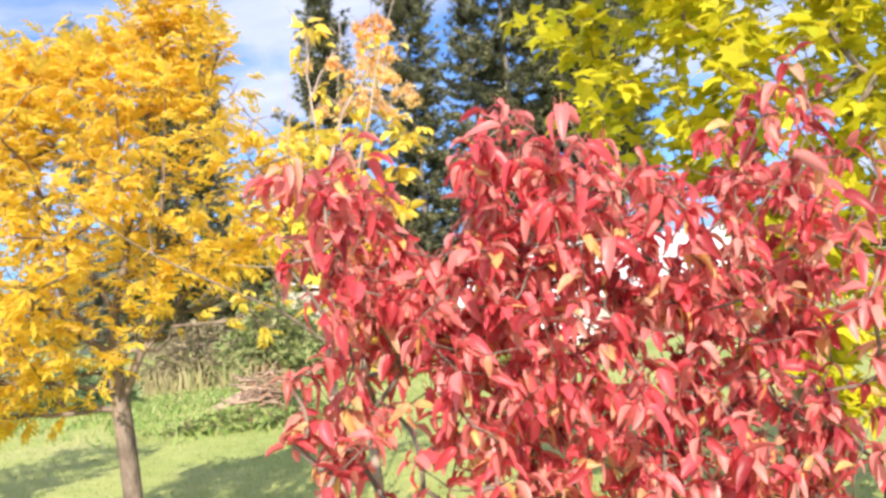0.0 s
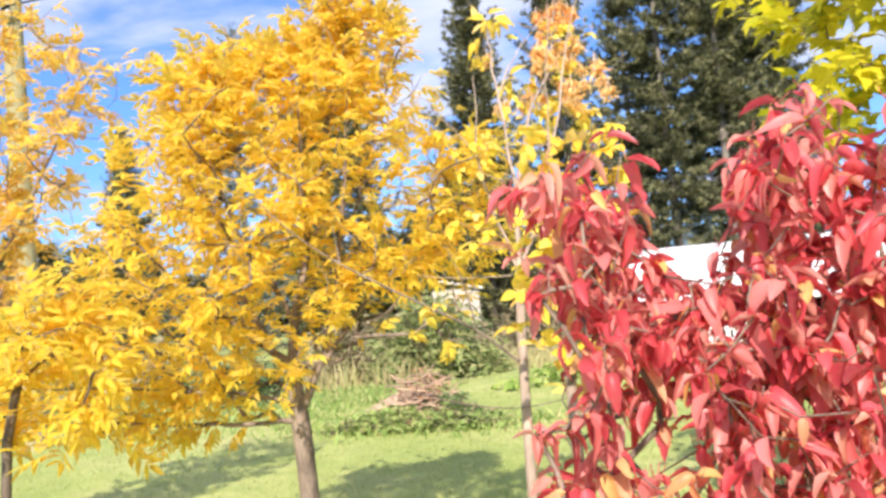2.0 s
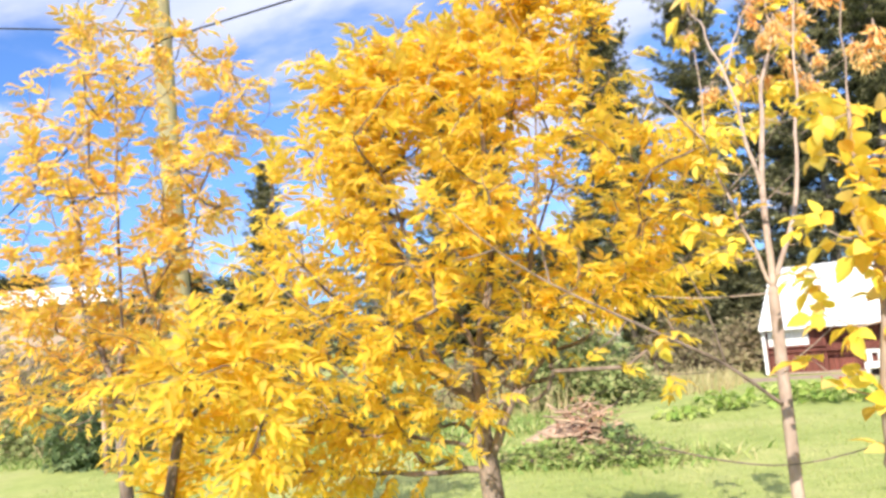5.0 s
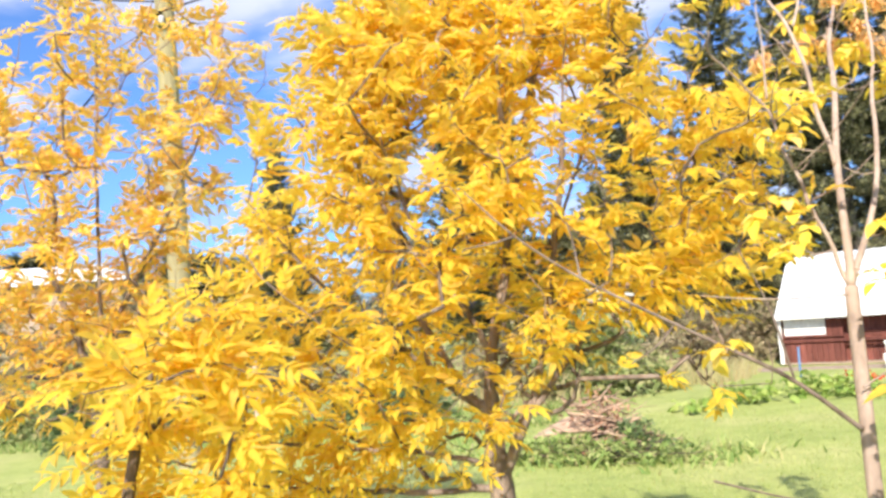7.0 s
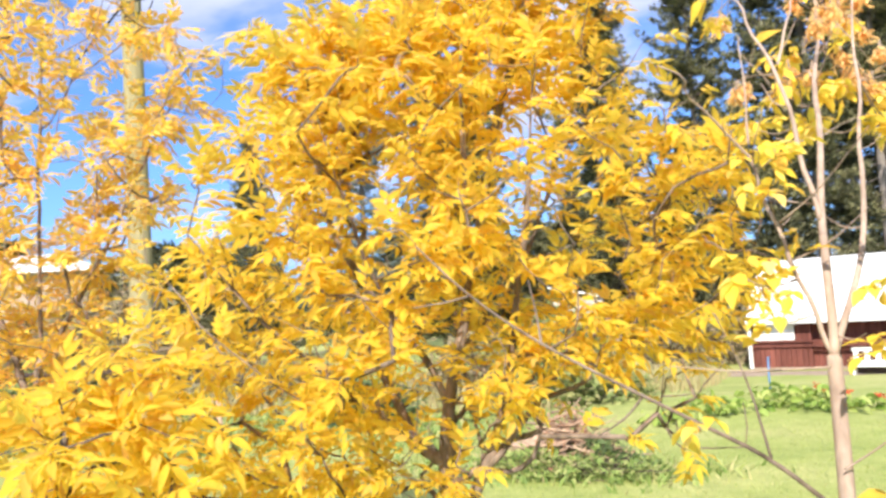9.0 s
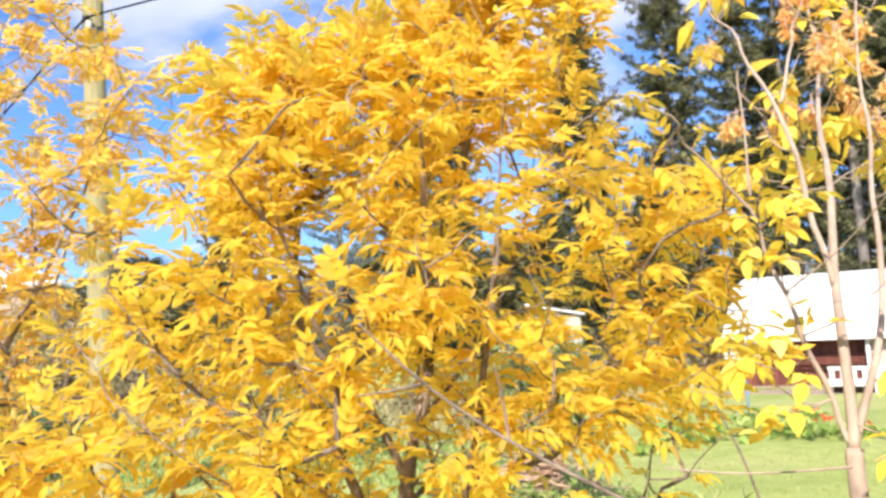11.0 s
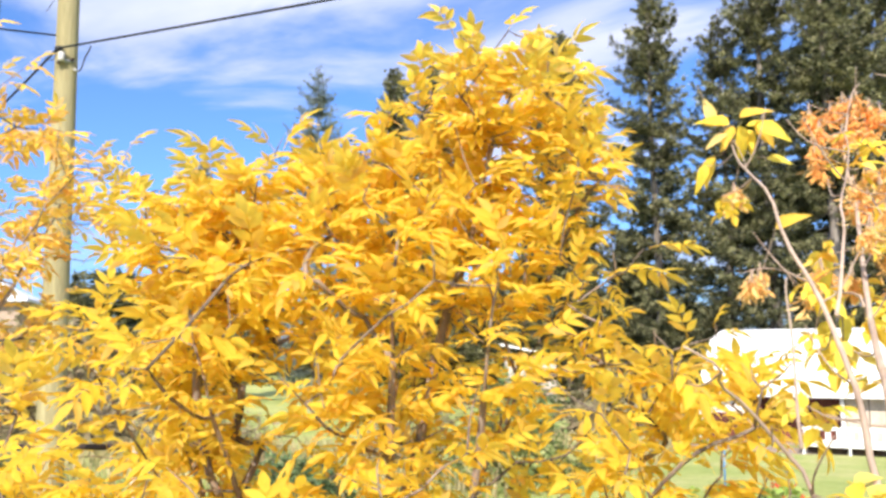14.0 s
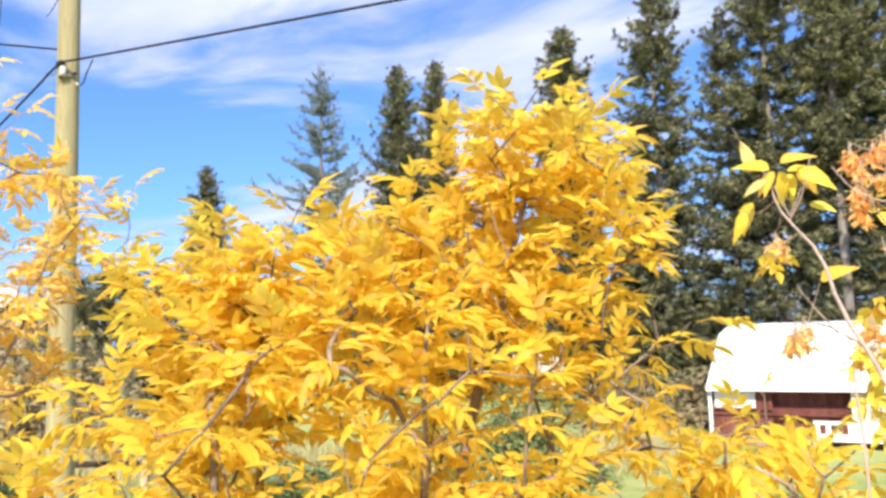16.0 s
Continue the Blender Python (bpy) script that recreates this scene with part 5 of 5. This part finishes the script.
# ---- vegetable bed and stake ----
def vegetable_bed():
    rng = np.random.default_rng(110)
    for k, (x, y, s) in enumerate([(-1.45, 14.3, 0.6), (-0.8, 15.0, 0.75), (0.0, 15.8, 0.9), (0.45, 15.6, 1.15), (0.9, 15.5, 1.0), (1.5, 15.9, 0.7), (-1.0, 16.0, 0.55), (0.1, 17.0, 0.8), (0.75, 17.3, 0.8)]):
        p = thing("vegetable_plant", (x, y, float(ground_z(x, y))), "low leafy green garden plant in the lawn", "plant", "plants in the garden bed")
        n = 36
        d = rng.normal(0, 1, (n, 3)) * np.array([0.30, 0.25, 0.06]) * s + np.array([0, 0, 0.13 * s])
        d[:, 2] = np.maximum(0.03, d[:, 2])
        m = frames_for(d, d * np.array([1, 1, 0.2]) + rng.normal(0, 0.1, (n, 3)), np.array([0, 0, 1.0]) + rng.normal(0, 0.4, (n, 3)), rng.uniform(0.7, 1.3, n))
        tagged(part("foliage", mesh_of("foliage", *scattered(oval_leaf(0.14, 0.11, 0.4), m), BED_LEAF), p), kind="stuff")
        stem = [tube([(0, 0, -0.02), tuple(q * 0.6), tuple(q)], [0.006, 0.005, 0.003], 4) for q in d[:16]]
        tagged(part("stem", mesh_of("stem", *joined(stem), BED_LEAF), p), kind="stuff")
        if k in (4, 5, 8):
            q = rng.normal(0, 1, (9, 3)) * np.array([0.14, 0.1, 0.03]) + np.array([0.1, 0, 0.27 * s])
            m = frames_for(np.repeat(q, 6, 0), rng.normal(0, 1, (54, 3)), rng.normal(0, 1, (54, 3)), np.ones(54))
            tagged(part("blossom", mesh_of("blossom", *scattered(blade_shape(0.045, 0.03), m), FLOWER), p, "orange-red blossom"), kind="stuff")


vegetable_bed()


def garden_stake():
    x, y = -0.02, 18.6
    z = float(ground_z(x, y))
    s = thing("garden_stake", (x, y, z), "thin pale blue plastic stake standing in the garden", "stake")
    part("rod", mesh_of("rod", *tube([(0, 0, -0.1), (0, 0, 0.3), (0.01, 0, 0.62)], [0.02, 0.02, 0.018], 8), BLUE_PLASTIC, True), s)
    part("cap", mesh_of("cap", *tube([(0.01, 0, 0.62), (0.01, 0, 0.66)], [0.026, 0.022], 8), BLUE_PLASTIC, True), s)


garden_stake()


# ---- utility pole and cables ----
POLE = (-7.55, 10.4)


def utility_pole():
    x, y = POLE
    pole = thing("utility_pole", (x, y, 0), "round treated-wood utility pole, tan and greenish, weathered", "utility pole")
    zs = np.linspace(-0.6, 9.4, 24)
    part("shaft", mesh_of("shaft", *tube([(0.012 * math.sin(z), 0.01 * math.cos(z * 1.3), z) for z in zs], 0.168 - zs * 0.0062, 18), POLE_WOOD, True), pole)
    on = lambda r, out, z: (0.717 * r + 0.697 * out, 0.697 * r - 0.717 * out, z)  # noqa: E731  along the face, out of it, up
    plate = part("bracket", mesh_of("bracket", *tube([on(-0.1, 0.13, 6.035), on(-0.02, 0.142, 6.04), on(0.09, 0.128, 6.05)], [0.02, 0.022, 0.018], 6), STEEL, True), pole, "galvanised cable bracket")
    part("bolt", mesh_of("bolt", *tube([on(0.04, 0.13, 6.06), on(0.08, 0.19, 6.062)], [0.02, 0.018], 6), DARK_WOOD_AND_SHADE), plate, "dark bolt")
    part("bolt", mesh_of("bolt", *tube([on(-0.09, 0.13, 6.005), on(-0.09, 0.19, 6.0)], [0.018, 0.016], 6), DARK_WOOD_AND_SHADE), plate, "dark bolt")
    part("insulator", mesh_of("insulator", *tube([on(-0.058, 0.175, z) for z in (6.02, 6.04, 6.07, 6.1, 6.13, 6.14)], [0.03, 0.043, 0.034, 0.045, 0.036, 0.018], 12), CERAMIC, True), pole, "pale spool insulator")
    part("clamp", mesh_of("clamp", *tube([on(-0.13, 0.14, 6.17), on(-0.09, 0.15, 6.19), on(-0.05, 0.15, 6.2)], [0.026, 0.032, 0.022], 8), RUBBER, True), pole, "black cable clamp")
    loop = [on(0.267, 0.15, 6.27), on(0.245, 0.15, 6.2), on(0.2, 0.15, 6.1), on(0.18, 0.14, 6.0), on(0.155, 0.1, 5.95), on(0.125, 0.08, 5.95)]
    part("drip_loop", mesh_of("drip_loop", *tube(rounded(loop), [0.009] * len(rounded(loop)), 6), RUBBER, True), pole, "black drip loop of cable")
    part("cable_end", mesh_of("cable_end", *tube([on(0.125, 0.08, 5.945), on(0.09, 0.11, 5.96)], [0.017, 0.017], 8), CERAMIC, True), pole, "pale cable end cap")
    curl = rounded([on(-0.12, 0.14, 6.16), on(-0.13, 0.15, 6.05), on(-0.18, 0.15, 6.01), on(-0.23, 0.13, 6.06), on(-0.24, 0.12, 6.03)])
    part("loose_wire", mesh_of("loose_wire", *tube(curl, [0.005] * len(curl), 5), RUBBER, True), pole, "thin loose wire")
    part("cross_arm", box_mesh("cross_arm", (2.2, 0.1, 0.12), POLE_WOOD, 0.01, (0, -0.18, 8.7)), pole)


utility_pole()


def cable(a, b, sag, radius, label):
    a, b = np.array(a), np.array(b)
    pts = [a + (b - a) * s - np.array([0, 0, 4 * sag * s * (1 - s)]) for s in np.linspace(0, 1, 25)]
    return tagged(new("overhead_cable", mesh_of("overhead_cable", *tube(pts, [radius] * 25, 6), RUBBER, True)), label, "cable", "cables on the pole")


px, py = POLE
far_end = np.array([px, py, 6.22]) + (np.array([-2.93, 9.43, 5.88]) - np.array([px, py, 6.22])) * 6.0
cable((px + 0.026, py - 0.17, 6.19), far_end, 0.12, 0.014, "thick black service cable leading from the pole")
cable((px + 0.026, py - 0.17, 6.19), (px - 11, py + 4.0, 3.9), 0.25, 0.015, "black cable falling away behind the pole")
cable((px - 0.09, py - 0.09, 6.40), (px - 21.2, py - 21.3, 6.5), 0.3, 0.012, "thin cable running from the pole towards the road")
cable((px - 0.9, py - 0.18, 8.8), (-24.8, 24.8, 14.8), 0.3, 0.014, "thin power line at the pole's top")
cable((px + 0.9, py - 0.18, 8.8), (-23.4, 25.6, 15.2), 0.3, 0.014, "thin power line at the pole's top")


# ---- rail fence ----
def rail_fence():
    f = thing("rail_fence", (-10.6, 10.9, 0), "old brown wooden fence with a single rail", "fence")
    for x in (-4.8, 0.9, 3.4):
        y = 0.18 * (x + 3.0) - 0.6
        part("post", mesh_of("post", *tube([(x, y, -0.2), (x, y, 1.3)], [0.045, 0.04], 8), WEATHERED, True), f)
    for x in (-4.8, -0.7):
        y = 0.18 * (x + 3.0) - 0.66
        part("rail", mesh_of("rail", *tube([(x, y, 1.29), (x + 2.0, y + 0.37, 1.26), (x + 4.1, y + 0.74, 1.27)], [0.045, 0.042, 0.04], 8), DARK_WOOD_AND_SHADE, True), f)


rail_fence()


# ---- barn ----
def barn():
    rng = np.random.default_rng(120)
    z0 = -1.42
    b = thing("barn", (-0.76, 37.5, z0), "small red board barn with a white metal roof and open front", "barn", turn=-13.0)
    L, D, H = 13.0, 7.0, 1.98
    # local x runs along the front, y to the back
    # back wall coloured dark to carry the shade inside the open bay
    part("back_wall", box_mesh("back_wall", (L, 0.12, H + 0.1), DARK_WOOD_AND_SHADE, 0.0, (L / 2, D, H / 2)), b)
    for x in (0.06, L - 0.06):
        part("end_wall", box_mesh("end_wall", (0.12, D - 0.3, H + 0.1), RED_BOARD, 0.01, (x, D / 2, H / 2)), b)
    part("floor", box_mesh("floor", (L, D, 0.08), SOIL, 0.0, (L / 2, D / 2, 0.0)), b)
    # front: lower boards across the first bay, white panel over them, an open bay, then boards again
    x = 0.14
    while x < 2.3:
        w = rng.uniform(0.17, 0.23)
        part("board", box_mesh("board", (w - 0.012, 0.03, H - 0.04), RED_BOARD, 0.004, (x + w / 2, 0.035, H / 2)), b)
        x += w
    for z, h in ((1.08, 0.09), (0.9, 0.12)):
        part("rail", box_mesh("rail", (4.9, 0.06, h), RED_BOARD, 0.006, (2.6, -0.05, z)), b)
    panel = part("panel", box_mesh("panel", (1.5, 0.03, 0.84), WHITE_PAINT, 0.006, (0.92, -0.005, 1.54)), b, "white-painted panel")
    part("batten", box_mesh("batten", (0.06, 0.03, 0.84), WHITE_PAINT, 0.004, (1.7, -0.03, 1.54)), panel)
    x = 2.3
    while x < 12.8:
        w = rng.uniform(0.17, 0.23)
        if x < 5.2:
            part("board", box_mesh("board", (w - 0.012, 0.03, H), RED_BOARD, 0.004, (x + w / 2, 0.35, H / 2)), b)
        elif x > 7.4:
            h = 0.8 if x < 9.6 else 1.9
            part("board", box_mesh("board", (w - 0.012, 0.03, h), RED_BOARD, 0.004, (x + w / 2, 0.03, h / 2)), b)
        x += w
    part("cross_rail", box_mesh("cross_rail", (2.9, 0.05, 0.1), RED_BOARD, 0.006, (3.75, 0.3, 1.2)), b)
    part("return_wall", box_mesh("return_wall", (0.06, 0.32, H), RED_BOARD, 0.004, (2.27, 0.2, H / 2)), b)
    for x in (5.66, 6.47):
        part("door_leaf", box_mesh("door_leaf", (0.78, 0.05, 1.72), CREAM_PAINT, 0.008, (x, 0.1, 0.94)), b, "cream-painted board door")
    for x in (0.02, 5.2, 7.12, 9.8, 12.9):
        part("post", box_mesh("post", (0.3 if x == 7.12 else 0.14, 0.14, H), WHITE_PAINT, 0.01, (x, -0.12, H / 2)), b, "white-painted post")
    # roof: steep lower slope and flatter upper slope on both sides, standing seams on it
    y0, z1 = -0.45, H - 0.05
    prof = [(y0, z1), (1.95, z1 + 2.12), (D / 2, z1 + 2.5), (D - 1.95, z1 + 2.12), (D - y0, z1)]
    inset = [0.0, 0.1, 0.22, 0.1, 0.0]
    for k in range(4):
        (ya, za), (yb, zb) = prof[k], prof[k + 1]
        v = []
        for dz in (0.0, -0.06):
            v += [(-0.04 + inset[k], ya, za + dz), (L + 0.35, ya, za + dz), (L + 0.35, yb, zb + dz), (-0.04 + inset[k + 1], yb, zb + dz)]
        f = [(0, 1, 2, 3), (7, 6, 5, 4), (0, 4, 5, 1), (1, 5, 6, 2), (2, 6, 7, 3), (3, 7, 4, 0)]
        slope = part("roof_slope", mesh_of("roof_slope", v, f, ROOF_METAL), b, "white metal roofing")
        for s in np.arange(0.35, L, 0.42):
            seam = tube([(s, ya, za + 0.012), (s, yb, zb + 0.012)], [0.02, 0.02], 4)
            part("seam", mesh_of("seam", *seam, ROOF_METAL), slope)
    gable = [(0.2, 0.1, H), (0.2, 1.95, z1 + 1.98), (0.2, D / 2, z1 + 2.34), (0.2, D - 1.95, z1 + 1.98), (0.2, D - 0.1, H)]
    part("gable", mesh_of("gable", gable + [(p[0] + 0.1, p[1], p[2]) for p in gable],
                          [(4, 3, 2, 1, 0), (5, 6, 7, 8, 9)] + [(i, (i + 1) % 5, 5 + (i + 1) % 5, 5 + i) for i in range(5)], RED_BOARD), b)
    part("fascia", box_mesh("fascia", (L + 0.39, 0.04, 0.13), WHITE_PAINT, 0.005, (L / 2 + 0.155, y0 - 0.02, z1 - 0.07)), b, "white eave board")


barn()


def bare_path():
    """Trodden earth along the barn's front."""
    n, m = 40, 6
    v, f = [], []
    for j in range(m):
        for i in range(n):
            x = -2.2 + 14 * i / (n - 1)
            y0 = 36.9 - 0.23 * (x + 0.76)
            edge = 0.35 * math.sin(x * 1.9) + 0.2 * math.sin(x * 4.3)
            y = y0 - 3.1 * j / (m - 1) + (edge if j == m - 1 else 0)
            v.append((x, y, float(ground_z(x, y)) + 0.03 - (0.05 if j in (0, m - 1) or i in (0, n - 1) else 0)))
    for j in range(m - 1):
        for i in range(n - 1):
            k = j * n + i
            f.append((k, k + n, k + n + 1, k + 1))
    tagged(new("path", mesh_of("path", v, f, SOIL, True)), "strip of pale trodden earth along the barn", "path", kind="structure")


bare_path()


def bench():
    b = thing("garden_bench", (2.55, 33.2, float(ground_z(2.55, 33.2))), "long white-painted slatted bench in front of the barn", "bench", turn=-14.0)
    W = 3.0
    part("seat", box_mesh("seat", (W, 0.42, 0.07), WHITE_PAINT, 0.01, (W / 2, 0, 0.46)), b)
    part("apron", box_mesh("apron", (W, 0.05, 0.16), WHITE_PAINT, 0.008, (W / 2, -0.17, 0.37)), b)
    part("top_rail", box_mesh("top_rail", (W, 0.06, 0.12), WHITE_PAINT, 0.01, (W / 2, 0.24, 0.86)), b)
    for k in range(9):
        part("slat", box_mesh("slat", (0.16, 0.03, 0.36), WHITE_PAINT, 0.006, (0.12 + k * (W - 0.24) / 8, 0.24, 0.64)), b)
    # dark sheet added in place of the shade under the seat
    part("under_board", box_mesh("under_board", (W - 0.3, 0.04, 0.3), DARK_WOOD_AND_SHADE, 0.004, (W / 2, 0.14, 0.2)), b, "dark sheet standing in for shade under the seat")
    for x in (0.08, W / 2, W - 0.08):
        for y in (-0.15, 0.2):
            part("leg", box_mesh("leg", (0.08, 0.08, 0.44), WHITE_PAINT, 0.008, (x, y, 0.21)), b)


bench()


# ---- white shed and house ----
def shed():
    s = thing("white_shed", (-9.6, 40.3, float(ground_z(-9.6, 40.3))), "small cream-white shed with a sloping roof among the trees", "shed", turn=14.0)
    for c, size in (((1.2, 0.05, 1.7), (2.4, 0.1, 3.4)), ((0.05, 1.2, 1.7), (0.1, 2.2, 3.4)), ((2.35, 1.2, 1.7), (0.1, 2.2, 3.4)), ((1.2, 2.35, 1.7), (2.4, 0.1, 3.4))):
        part("wall", box_mesh("wall", size, CREAM_PAINT, 0.01, c), s)
    v = [(-0.2, -0.25, 4.05), (2.6, -0.25, 3.45), (2.6, 2.6, 3.45), (-0.2, 2.6, 4.05)]
    v += [(p[0], p[1], p[2] - 0.1) for p in v]
    part("roof", mesh_of("roof", v, [(0, 1, 2, 3), (7, 6, 5, 4), (0, 4, 5, 1), (1, 5, 6, 2), (2, 6, 7, 3), (3, 7, 4, 0)], WHITE_PAINT), s)
    part("door", box_mesh("door", (0.8, 0.05, 1.9), WEATHERED, 0.01, (1.6, -0.03, 0.98)), s, "weathered grey door")


shed()


def house():
    x, y = -30.75, 32.1
    z = float(ground_z(x, y))
    h = thing("house", (x, y, z), "tan-walled house with a white hipped roof beyond the field", "house", turn=35.0)
    L, D, H = 9.0, 6.0, 6.3
    for c, size in (((-L / 2, 0.08, H / 2), (L, 0.16, H)), ((-L / 2, D - 0.08, H / 2), (L, 0.16, H)), ((-0.08, D / 2, H / 2), (0.16, D - 0.34, H)), ((-L + 0.08, D / 2, H / 2), (0.16, D - 0.34, H))):
        part("wall", box_mesh("wall", size, TAN_WALL, 0.01, c), h)
    # hipped roof: two long slopes and two short ones, each a slab
    xr, xl, e, top = 0.4, -L - 0.4, H - 0.15, H + 0.85
    fr, fl, br, bl = (xr, -0.5, e), (xl, -0.5, e), (xr, D + 0.5, e), (xl, D + 0.5, e)
    rr, rl = (-1.4, D / 2, top), (-L + 1.4, D / 2, top)
    for slope in ((fl, fr, rr, rl), (br, bl, rl, rr), (fr, br, rr), (bl, fl, rl)):
        n = len(slope)
        v = list(slope) + [(p[0], p[1], p[2] - 0.14) for p in slope]
        f = [tuple(range(n)), tuple(range(2 * n - 1, n - 1, -1))] + [(i, n + i, n + (i + 1) % n, (i + 1) % n) for i in range(n)]
        part("roof", mesh_of("roof", v, f, ROOF_METAL), h, "white metal roof slope")


house()
